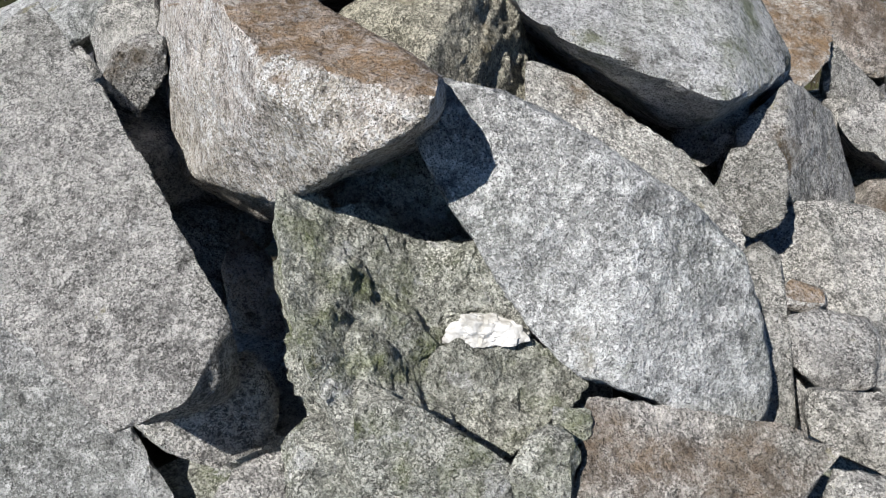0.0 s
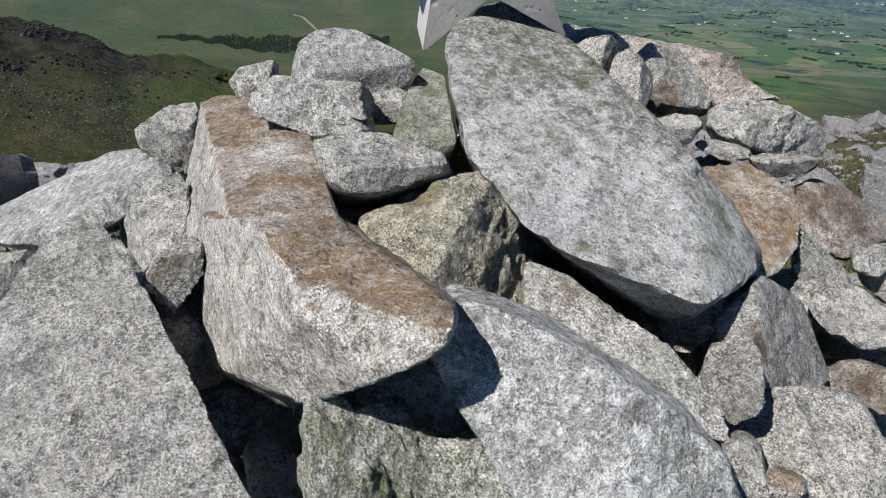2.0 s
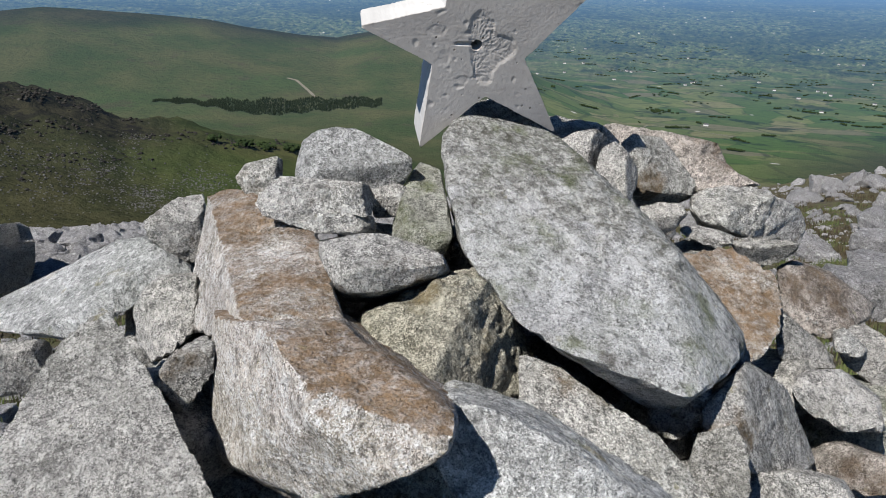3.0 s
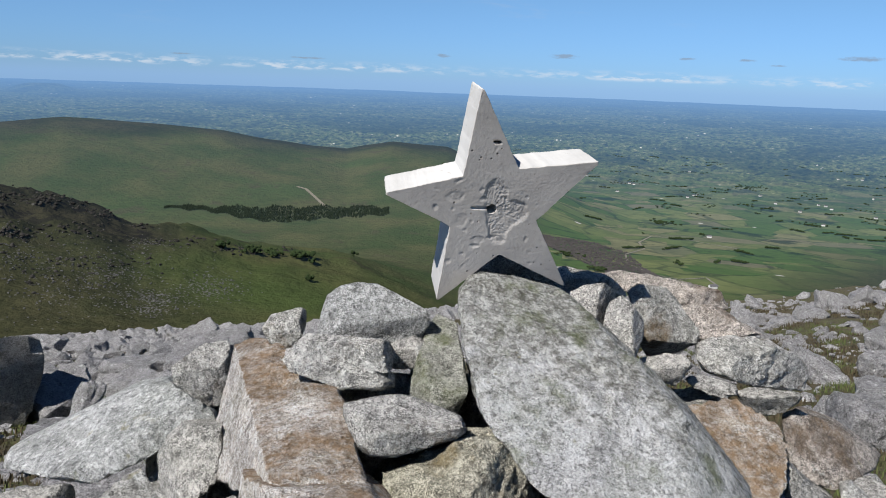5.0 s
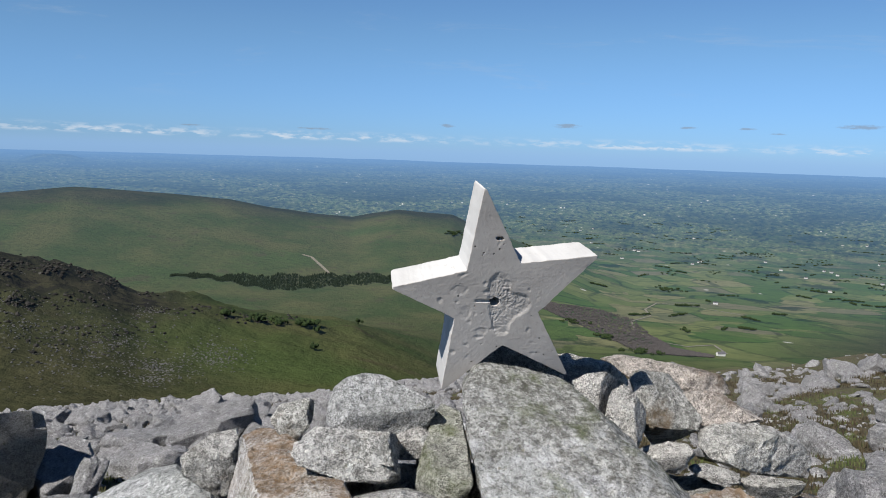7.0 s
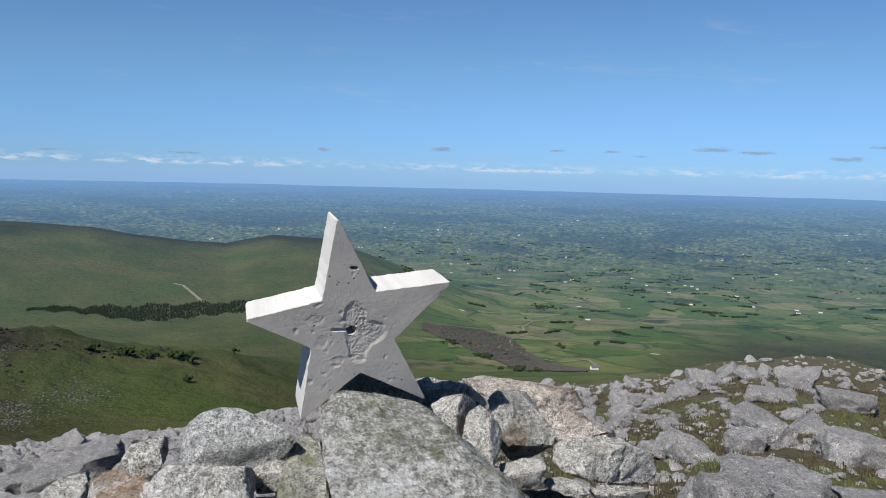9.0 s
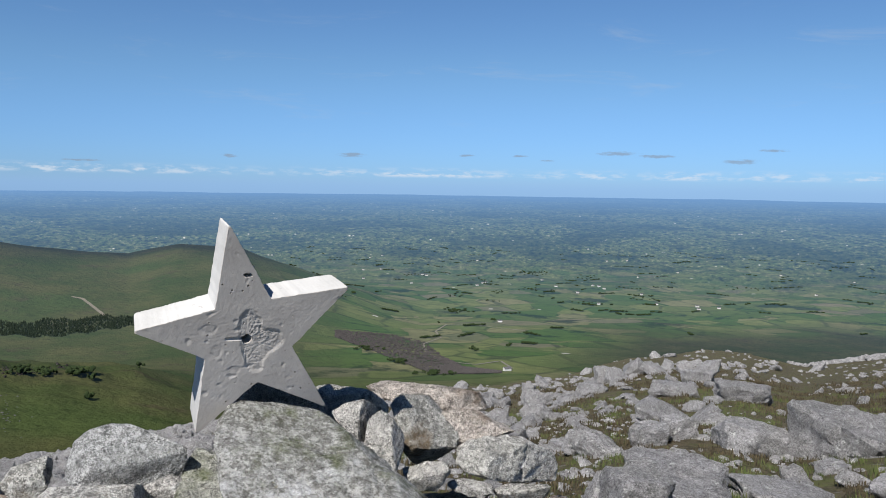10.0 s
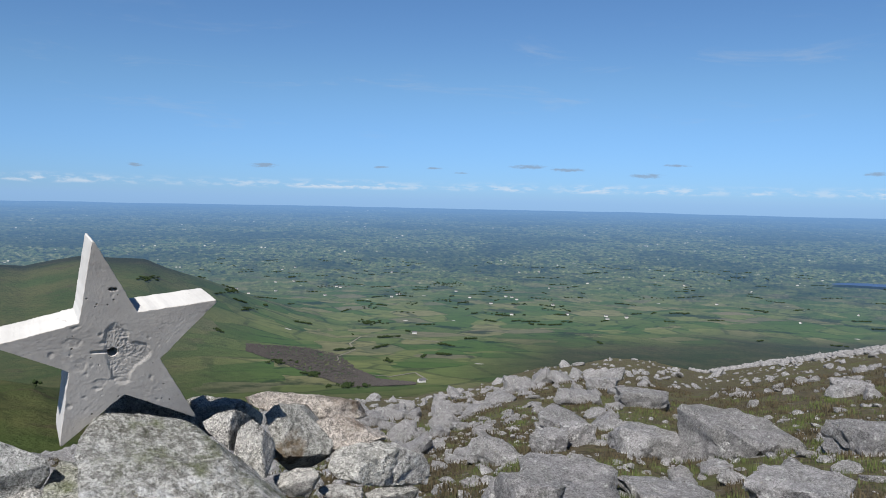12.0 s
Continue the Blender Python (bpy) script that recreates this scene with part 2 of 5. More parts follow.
def near_ground():
    m, n = material("mountain_turf")
    p = n.node("ShaderNodeTexCoord").outputs["Object"]
    big = n.noise(p, 0.35, 6.0, 0.6)
    mid = n.noise(p, 2.2, 6.0, 0.65)
    fine = n.noise(p, 26.0, 5.0, 0.7)
    grass = n.mix(fine, (0.080, 0.098, 0.030), (0.190, 0.195, 0.078))
    heath = n.mix(fine, (0.070, 0.057, 0.036), (0.225, 0.190, 0.125))
    heath = n.mix(n.step(n.noise(n.shifted(p, (7.0, 2.0, 1.0)), 7.0, 6.0, 0.75), 0.46, 0.60, 0.0, 0.8), heath, (0.045, 0.040, 0.024))
    base = n.mix(n.step(n.math("ADD", mid, n.math("MULTIPLY", big, 0.6)), 0.76, 0.98), heath, grass)
    grit = n.step(n.noise(n.shifted(p, (3.0, 9.0, 2.0)), 3.4, 6.0, 0.7), 0.60, 0.68)
    base = n.mix(n.math("MULTIPLY", grit, 0.7), base, n.mix(fine, (0.16, 0.15, 0.14), (0.36, 0.35, 0.34)))
    finish(n, base, 0.95, n.bump(n.math("ADD", fine, n.math("MULTIPLY", mid, 2.0)), 0.9, 0.05), 0.1)
    return m


def far_country():
    """Moor, farmland and plain; 'plan' holds true kilometres, 'moor' and 'heath' say what grows there, the last
    attribute how much painted haze covers it.
    """
    m, n = material("far_country")
    plan = n.node("ShaderNodeUVMap", uv_map="plan").outputs[0]
    moor = n.node("ShaderNodeAttribute", attribute_name="moor").outputs["Fac"]
    heath = n.node("ShaderNodeAttribute", attribute_name="heath").outputs["Fac"]
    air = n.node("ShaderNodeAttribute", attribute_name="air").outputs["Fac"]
    warp = n.node("ShaderNodeTexNoise", {"Vector": plan, "Scale": 2.2, "Detail": 2.0}).outputs["Color"]
    bent = n.node("ShaderNodeVectorMath", {0: plan, 1: n.scaled(n.shifted(warp, (-0.5, -0.5, -0.5)), (0.16, 0.16, 0.0))}, operation="ADD").outputs[0]
    cell = n.node("ShaderNodeTexVoronoi", {"Vector": bent, "Scale": 7.0}, feature="F1", distance="CHEBYCHEV").outputs["Color"]
    pick = n.node("ShaderNodeSeparateColor", {0: cell})
    r, g, b = pick.outputs
    field = n.mix(n.step(r, 0.1, 0.9), (0.072, 0.122, 0.028), (0.160, 0.182, 0.062))
    field = n.mix(n.step(g, 0.80, 0.84), field, (0.20, 0.195, 0.09))
    field = n.mix(n.step(b, 0.95, 0.97, 0.0, 0.7), field, (0.20, 0.17, 0.115))
    field = n.mix(n.step(n.noise(plan, 24.0, 4.0, 0.6), 0.4, 0.7, 0.0, 0.35), field, (0.04, 0.055, 0.02))
    wide = n.noise(n.shifted(plan, (11.0, 4.0, 0.0)), 0.55, 7.0, 0.68)
    field = n.mix(n.step(wide, 0.52, 0.68, 0.0, 0.6), field, (0.028, 0.042, 0.018))
    field = n.mix(n.step(wide, 0.30, 0.44, 0.45, 0.0), field, (0.18, 0.19, 0.085))
    edge = n.voronoi(bent, 7.0, "DISTANCE_TO_EDGE")
    hedge = n.math("MULTIPLY", n.step(edge, 0.025, 0.065, 1.0, 0.0), n.step(n.noise(plan, 7.0, 4.0, 0.7), 0.40, 0.58, 0.1, 1.0))
    wood = n.step(n.noise(n.shifted(plan, (3.0, 7.0, 0.0)), 2.6, 6.0, 0.68), 0.57, 0.63)
    dark = n.math("MAXIMUM", n.math("MULTIPLY", hedge, 0.55), n.math("MULTIPLY", wood, 0.8))
    field = n.mix(dark, field, (0.020, 0.034, 0.014))
    spot = n.voronoi(plan, 11.0)
    lot = n.node("ShaderNodeSeparateColor", {0: n.node("ShaderNodeTexVoronoi", {"Vector": plan, "Scale": 11.0}).outputs["Color"]}).outputs[0]
    farm = n.math("MULTIPLY", n.step(spot, 0.08, 0.14, 1.0, 0.0), n.step(lot, 0.93, 0.95))
    field = n.mix(farm, field, (0.62, 0.60, 0.56))
    # far parishes: woods, pale stubble and villages run together into flecks
    fan = n.node("ShaderNodeUVMap", uv_map="fan").outputs[0]
    flecks = n.noise(n.scaled(fan, (2.6, 34.0, 1.0)), 1.0, 6.0, 0.74)
    strips = n.noise(n.shifted(n.scaled(fan, (0.42, 8.0, 1.0)), (4.0, 2.0, 0.0)), 1.0, 6.0, 0.65)
    bits = n.node("ShaderNodeTexVoronoi", {"Vector": n.scaled(fan, (5.0, 40.0, 1.0)), "Scale": 1.0})
    lots = n.node("ShaderNodeSeparateColor", {0: bits.outputs["Color"]}).outputs
    parish = n.mix(n.step(flecks, 0.40, 0.52), (0.010, 0.020, 0.010), n.mix(lots[0], (0.080, 0.120, 0.036), (0.155, 0.175, 0.065)))
    parish = n.mix(n.math("MULTIPLY", n.step(flecks, 0.57, 0.66), 0.85), parish, (0.44, 0.42, 0.24))
    parish = n.mix(n.step(strips, 0.52, 0.62, 0.0, 0.6), parish, (0.010, 0.020, 0.010))
    parish = n.mix(n.math("MULTIPLY", n.math("MULTIPLY", n.step(lots[1], 0.94, 0.95), n.step(strips, 0.40, 0.47, 1.0, 0.0)), n.step(bits.outputs["Distance"], 0.15, 0.5, 1.0, 0.0)), parish, (0.95, 0.90, 0.80))
    # broad dark patches: forest and cloud shadow, both put into the land's colour
    broad = n.noise(n.shifted(n.scaled(fan, (0.10, 3.2, 1.0)), (7.0, 5.0, 0.0)), 1.0, 4.0, 0.6)
    parish = n.mix(n.step(broad, 0.48, 0.60, 0.0, 0.55), parish, (0.014, 0.028, 0.014))
    out = n.node("ShaderNodeSeparateXYZ", {0: fan}).outputs[1]
    field = n.mix(n.step(n.math("ADD", out, n.math("MULTIPLY", n.math("SUBTRACT", strips, 0.5), 1.2)), 1.25, 1.95), field, parish)
    blotch = n.noise(plan, 5.0, 8.0, 0.62)
    tuft = n.noise(plan, 60.0, 5.0, 0.7)
    grass = n.mix(n.step(blotch, 0.35, 0.65), (0.054, 0.075, 0.022), (0.096, 0.098, 0.037))
    grass = n.mix(n.step(n.noise(n.shifted(plan, (8.0, 1.0, 0.0)), 2.6, 5.0, 0.6), 0.52, 0.66, 0.0, 0.7), grass, (0.066, 0.094, 0.028))
    grass = n.mix(n.step(n.noise(n.shifted(plan, (2.0, 6.0, 0.0)), 9.0, 6.0, 0.7), 0.56, 0.66, 0.0, 0.6), grass, (0.080, 0.066, 0.036))
    grass = n.mix(n.step(tuft, 0.45, 0.75, 0.0, 0.45), grass, (0.034, 0.04, 0.016))
    brown = n.mix(n.step(blotch, 0.3, 0.7), (0.028, 0.031, 0.016), (0.056, 0.051, 0.030))
    brown = n.mix(n.step(tuft, 0.42, 0.62, 0.0, 0.7), brown, (0.018, 0.018, 0.012))
    scree = n.step(n.noise(n.scaled(plan, (1.0, 0.35, 1.0)), 55.0, 6.0, 0.75), 0.64, 0.70)
    brown = n.mix(n.math("MULTIPLY", scree, 0.4), brown, (0.15, 0.145, 0.135))
    stone = n.math("MULTIPLY", n.step(n.voronoi(plan, 130.0), 0.16, 0.24, 1.0, 0.0), n.step(n.noise(plan, 14.0, 4.0, 0.7), 0.50, 0.60))
    brown = n.mix(n.math("MULTIPLY", stone, 0.35), brown, (0.20, 0.19, 0.18))
    crag = n.step(n.noise(n.shifted(plan, (1.0, 5.0, 0.0)), 34.0, 8.0, 0.8), 0.50, 0.58)
    brown = n.mix(n.math("MULTIPLY", crag, n.step(heath, 0.5, 0.9)), brown, (0.022, 0.020, 0.016))
    wild = n.mix(heath, grass, brown)
    land = n.mix(moor, field, wild)
    land = n.node("ShaderNodeVectorMath", {0: land, 3: TONE}, operation="SCALE").outputs[0]
    lit = n.node("ShaderNodeBsdfDiffuse", {"Color": land, "Normal": n.bump(tuft, 0.6, 9.0)})
    # distance haze is painted in: a blue emission mixed over the lit land
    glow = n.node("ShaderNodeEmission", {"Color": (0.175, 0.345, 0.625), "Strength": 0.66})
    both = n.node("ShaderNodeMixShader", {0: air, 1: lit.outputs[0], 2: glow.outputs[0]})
    n.node("ShaderNodeOutputMaterial", {0: both.outputs[0]})
    return m


def leafy(name, low, high):
    m, n = material(name)
    chance = n.node("ShaderNodeNewGeometry").outputs["Random Per Island"]
    finish(n, n.mix(chance, low, high), 0.9, None, 0.1)
    return m


TURF, COUNTRY = near_ground(), far_country()
GRASS = leafy("grass_blades", (0.065, 0.095, 0.026), (0.16, 0.185, 0.07))
HEATHER = leafy("heather_sprigs", (0.050, 0.041, 0.026), (0.13, 0.105, 0.062))
CONIFER = leafy("dark_conifers", (0.016, 0.028, 0.018), (0.032, 0.046, 0.028))
BROADLEAF = leafy("far_trees", (0.022, 0.038, 0.014), (0.04, 0.06, 0.02))
BRUSH = leafy("bare_brush", (0.072, 0.066, 0.064), (0.105, 0.096, 0.092))
CRAG = leafy("dark_crag", (0.022, 0.021, 0.019), (0.060, 0.056, 0.050))
SCREE = leafy("grey_scree", (0.06, 0.06, 0.055), (0.15, 0.147, 0.142))


# ---- the land ----
def link(name, verts, faces, mats, smooth=True):
    me = bpy.data.meshes.new(name)
    me.from_pydata(verts, [], faces)
    for mt in mats if isinstance(mats, (list, tuple)) else [mats]:
        me.materials.append(mt)
    if smooth:
        me.polygons.foreach_set("use_smooth", [True] * len(me.polygons))
    me.update()
    return new(name, me)


TABLE = np.random.RandomState(7).rand(256, 256)


def value_noise(x, y):
    xi, yi = np.floor(x).astype(int), np.floor(y).astype(int)
    fx, fy = x - xi, y - yi
    fx, fy = fx * fx * (3 - 2 * fx), fy * fy * (3 - 2 * fy)
    a, b = TABLE[xi % 256, yi % 256], TABLE[(xi + 1) % 256, yi % 256]
    c, d = TABLE[xi % 256, (yi + 1) % 256], TABLE[(xi + 1) % 256, (yi + 1) % 256]
    return (a * (1 - fx) + b * fx) * (1 - fy) + (c * (1 - fx) + d * fx) * fy - 0.5


def fbm(x, y, octaves=4):
    total, amp = 0.0, 1.0
    for k in range(octaves):
        total = total + amp * value_noise(x * 2 ** k + 17.3 * k, y * 2 ** k + 5.1 * k)
        amp *= 0.5
    return total


def near_edge(az):
    """The brow of the summit slope: its distance and its elevation in degrees, by bearing."""
    far = np.interp(az, [-180, -90, -30, 0, 15, 26, 34, 41, 52, 90, 180], [60, 45, 45, 52, 68, 85, 140, 105, 110, 70, 60])
    low = np.interp(az, [-180, -90, -30, -10, 0, 11, 20, 24, 29, 34, 37, 40.5, 46, 52, 70, 120, 180],
                    [-4, -12, -17.9, -18.0, -16.8, -14.8, -14.4, -13.7, -12.1, -11.1, -11.1, -11.7, -10.3, -8.8, -6.5, -4, -4])
    return far, low


def height(az, dist):
    """True height over the summit ground, by bearing in degrees and true distance in metres."""
    x, y = dist * np.sin(np.radians(az)), dist * np.cos(np.radians(az))
    edge, low = near_edge(az)
    z_edge = 1.63 + edge * np.tan(np.radians(low))
    slope = z_edge / edge
    near = slope * dist + 0.10 * fbm(x / 3.1, y / 3.1) * np.clip(dist / 4, 0, 1) + 0.5 * fbm(x / 21 + 3, y / 21) * np.clip(dist / 40, 0, 1) ** 2
    over = np.clip(dist - edge, 0, None)
    near = near - 0.35 * over - 0.0012 * np.minimum(over, 150) ** 2
    near = np.maximum(near, -400.0)
    base = np.interp(dist, [0, 200, 480, 900, 1000, 1400, 2000, 3000, 4500, 7000, 12000, 42000],
                     [-20, -95, -168, -255, -270, -335, -400, -480, -530, -555, -560, -590])
    ridge_low = np.interp(az, [-60, -35, -29, -25.9, -23.2, -21.2, -19, -15, -12, -6, -3, 2], [-5, -6.6, -7.35, -8.0, -9.0, -10.0, -10.45, -11.3, -11.95, -12.9, -14, -15.8])
    ridge = np.clip(900 * np.tan(np.radians(ridge_low)) + 255, 0, None)
    reach = np.where(dist < 900, 270.0, 420.0)
    rough = 1 + 0.16 * fbm(x / 45, y / 45, 6)
    base = base + ridge * rough * np.exp(-((dist - 900) / reach) ** 2)
    hill_low = np.interp(az, [-70, -40, -29, -25, -20, -15, -12, -6.4, -3.2, 0.9, 2.3, 4, 5.2, 8, 11, 14], [-3.4, -3.3, -3.46, -3.16, -3.43, -3.84, -4.36, -4.95, -4.3, -4.52, -5.2, -5.85, -6.3, -7.5, -8.5, -9.1])
    hill = np.clip(3000 * np.tan(np.radians(hill_low)) + 480, 0, None)
    base = base + hill * np.exp(-((dist - 3000) / np.where(dist < 3000, 900.0, 700.0)) ** 2)
    base = base + 14 * fbm(x / 420, y / 420, 4) * np.clip((dist - 500) / 900, 0, 1) * np.clip(dist / 2500, 0.3, 1)
    mesa = 150 * np.exp(-((az + 26.0) / 1.6) ** 4) * np.exp(-((dist - 24000) / 2500) ** 2)
    base = base + mesa + 35 * fbm(x / 3000, y / 3000, 3) * np.clip((dist - 9000) / 15000, 0, 1)
    k = np.clip((dist - edge - 30) / 150, 0, 1)
    k = k * k * (3 - 2 * k)
    return near * (1 - k) + base * k


EYE = 1.6


def drawn(dist):
    """Distances past 1.5 km are drawn in along the line of sight, as the view can hold only 5 km."""
    return np.where(dist < 1500, dist, 1500 + 945 * np.log(np.maximum(dist, 1500) / 1500))


def land_point(az, dist, up=0.0):
    az, dist = np.asarray(az, float), np.asarray(dist, float)
    z = height(az, dist) + up
    d = drawn(dist)
    k = d / np.maximum(dist, 1e-6)
    return d * np.sin(np.radians(az)), d * np.cos(np.radians(az)), EYE + (z - EYE) * k, k


TABLE_AZ = np.arange(-180, 180.6, 0.5)
TABLE_LOG = np.linspace(math.log(0.3), math.log(300), 420)
TABLE_H = height(*np.meshgrid(TABLE_AZ, np.exp(TABLE_LOG), indexing="ij")).tolist()


def height_at(az, dist):
    """The height at one place of the summit slope, read off a table."""
    u = (az + 180.0) % 360.0 * 2
    v = (math.log(min(max(dist, 0.3), 299.0)) - TABLE_LOG[0]) / (TABLE_LOG[1] - TABLE_LOG[0])
    i, j = int(u), min(int(v), 418)
    u, v = u - i, v - j
    a, b = TABLE_H[i], TABLE_H[i + 1]
    return (a[j] * (1 - u) + b[j] * u) * (1 - v) + (a[j + 1] * (1 - u) + b[j + 1] * u) * v


def mound(x, y):
    return 0.25 * np.exp(-(((x - 0.1) / 1.5) ** 2 + ((y - 1.75) / 1.15) ** 2) ** 2)


def sheet(name, rings, bearings, mat, closed):
    a, d = np.meshgrid(bearings, rings)
    x, y, z, k = land_point(a, d)
    z = z + mound(x, y)
    verts = np.stack([x, y, z], -1).reshape(-1, 3)
    rows, cols = a.shape
    i, j = np.meshgrid(np.arange(rows - 1), np.arange(cols - 1), indexing="ij")
    q = (i * cols + j).ravel()
    faces = np.stack([q, q + 1, q + cols + 1, q + cols], -1).tolist()
    verts = verts.tolist()
    if closed:
        verts.append((0.0, 0.0, float(z[0].mean())))
        faces += [(j + 1, j, len(verts) - 1) for j in range(cols - 1)]
    ob = link(name, verts, faces, mat)
    return ob, a.ravel(), d.ravel()


FINE = np.concatenate([np.arange(-180, -40, 4.0), np.arange(-40, 66, 0.3), np.arange(66, 181, 4.0)])
ground, _, _ = sheet("ground", np.concatenate([[0.4], np.geomspace(0.6, 260, 190)]), FINE, TURF, True)
tagged(ground, "brown heather and turf slope between granite boulders", "ground", kind="structure")

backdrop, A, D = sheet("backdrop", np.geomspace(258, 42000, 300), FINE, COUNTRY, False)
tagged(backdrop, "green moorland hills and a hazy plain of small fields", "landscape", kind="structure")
X, Y = D * np.sin(np.radians(A)) / 1000, D * np.cos(np.radians(A)) / 1000
plan = backdrop.data.uv_layers.new(name="plan")
loops = np.zeros(len(backdrop.data.loops), int)
backdrop.data.loops.foreach_get("vertex_index", loops)
fan = backdrop.data.uv_layers.new(name="fan")
fan.data.foreach_set("uv", np.stack([A[loops], np.log(D[loops] / 1000)], -1).astype(np.float32).ravel())
plan.data.foreach_set("uv", np.stack([X[loops], Y[loops]], -1).astype(np.float32).ravel())
wild = np.clip((1500 - D) / 500, 0, 1)
hilly = np.clip((np.interp(A, [-60, -6, 1, 6, 10], [1, 1, 1, 0.5, 0])), 0, 1) * np.clip((3900 - D) / 500, 0, 1)
right = np.clip((A - 22 + 6 * fbm(X * 3, Y * 3)) / 10, 0, 1) * np.clip((np.interp(A, [22, 34, 40, 51], [2500, 2700, 3000, 3600]) - D + 500 * fbm(X * 2, Y * 2)) / 500, 0, 1)
low_fields = np.clip((A - 8) / 4, 0, 1) * np.clip((26 - A) / 6, 0, 1) * np.clip((D - 1500) / 500, 0, 1)
moor_v = np.clip(np.maximum(np.maximum(wild, hilly), right) - low_fields, 0, 1)
dark_ridge = np.clip((-13 - A + 5 * fbm(X * 9, Y * 9)) / 8, 0, 1) * np.clip((1150 - D) / 120, 0, 1) * np.clip((D - 520) / 260, 0.7, 1)
crown = 0.8 * np.clip((D - 2550 + 300 * fbm(X * 4, Y * 4)) / 350, 0, 1) * hilly
heath_v = np.clip(np.maximum(np.maximum(dark_ridge, crown), 0.5 * right), 0, 1)
# share of the painted blue haze, rising with true distance
haze_v = 0.98 * (1 - np.exp(-(np.clip(D - 300, 0, None) / 17500.0) ** 1.15))
for key, data in (("moor", moor_v), ("heath", heath_v), ("air", haze_v)):
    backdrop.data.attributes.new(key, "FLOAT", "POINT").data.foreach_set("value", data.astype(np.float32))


SIGHT = np.geomspace(330, 40000, 3000)


@functools.lru_cache(maxsize=None)
def skyline(bearing):
    h = height(np.full_like(SIGHT, bearing / 10), SIGHT)
    return np.maximum.accumulate(np.degrees(np.arctan((h - EYE) / SIGHT)))


def seen_at(az, low):
    """True distance at which the line of sight at this bearing and elevation meets the far country."""
    k = int(np.searchsorted(skyline(round(az * 10)), low))
    return float(SIGHT[min(k, len(SIGHT) - 1)])


# ---- rock making ----
BALLS = {}


def ball(sub):
    if sub not in BALLS:
        bm = bmesh.new()
        bmesh.ops.create_icosphere(bm, subdivisions=sub, radius=1.0)
        BALLS[sub] = (np.array([v.co[:] for v in bm.verts]), [[v.index for v in f.verts] for f in bm.faces])
        bm.free()
    return BALLS[sub]


def cut_shape(cuts, sharp, sub, facets=0, seed=0):
    """A block bounded by cuts (bearing, elevation, distance from the middle), with edges worn round."""
    az, el = np.radians([c[0] for c in cuts]), np.radians([c[1] for c in cuts])
    nrm = np.stack([np.sin(az) * np.cos(el), np.cos(az) * np.cos(el), np.sin(el)], -1)
    dist = np.array([c[2] for c in cuts])

    def reach(d):
        x = np.clip(d @ nrm.T / dist, 1e-6, None)
        top = x.max(1)
        return 1.0 / (top * ((x / top[:, None]) ** sharp).sum(1) ** (1.0 / sharp))

    if facets:
        rng = np.random.RandomState(seed)
        tilt = rng.normal(size=(facets, 3))
        tilt /= np.linalg.norm(tilt, axis=1)[:, None]
        u = ball(4)[0]
        far = ((u * reach(u)[:, None]) @ tilt.T).max(0) * rng.uniform(0.94, 0.99, facets)
        nrm, dist = np.concatenate([nrm, tilt]), np.concatenate([dist, far])
    u, faces = ball(sub)
    p = u * reach(u)[:, None]
    val, vec = np.linalg.eigh(np.cov((p - p.mean(0)).T))
    v = (u * np.sqrt(np.maximum(val, val.max() * 0.05))) @ vec.T
    if np.linalg.det(vec) < 0:
        v = -v
    d = v / np.linalg.norm(v, axis=1)[:, None]
    return d, d * reach(d)[:, None], faces


def weather(d, p, rough, fine, seed):
    size = float(np.linalg.norm(p, axis=1).mean())
    off = Vector((seed * 3.7, seed * 1.3, seed * 7.1))
    out = np.empty_like(p)
    chips = rough >= 0.028
    for i in range(len(p)):
        q = Vector(p[i]) + off
        k = rough * size * 1.4 * noise.fractal(q * (1.5 / size), 1.0, 2.0, 3)
        if chips:
            w = noise.voronoi(q * (2.9 / size))[0]
            k += rough * size * 2.4 * (w[0] - 0.4) * (1 if w[0] < 0.5 else 0.6)
            k += rough * size * 0.8 * abs(noise.noise(q * (6.0 / size)))
            ledge = 3.2 * noise.fractal(q * (1.9 / size) + Vector((4, 7, 1)), 0.9, 2.0, 3)
            k += rough * size * 0.9 * (math.floor(ledge) + min(1.0, (ledge - math.floor(ledge)) * 4) - 0.5)
        if fine:
            g = min(1.0, size / 0.26)
            k += g * (0.011 * noise.fractal(q * 12.0, 0.9, 2.0, 5) - 0.009 * abs(noise.noise(q * 24.0))) + 0.0022 * noise.noise(q * 75.0)
        out[i] = p[i] + d[i] * k
    return out


COUNT = [0]


def cut_rock(name, label, mat, sharp, rough, sub, bodies):
    base = np.array(bodies[0][0])
    verts, faces = [], []
    for centre, cuts in bodies:
        COUNT[0] += 1
        d, p, f = cut_shape(cuts, sharp * (3.5 if sharp < 9 else 6 if sharp < 14 else 12), sub, 0 if sharp < 14 else 7, COUNT[0])
        p = weather(d, p, rough, sub > 3, COUNT[0]) + (np.array(centre) - base)
        faces += [[i + len(verts) for i in t] for t in f]
        verts += p.tolist()
    ob = link(name, verts, faces, mat)
    ob.data.set_sharp_from_angle(angle=radians(27))
    ob.location = base
    return tagged(ob, label, "boulder", "stones of the cairn")


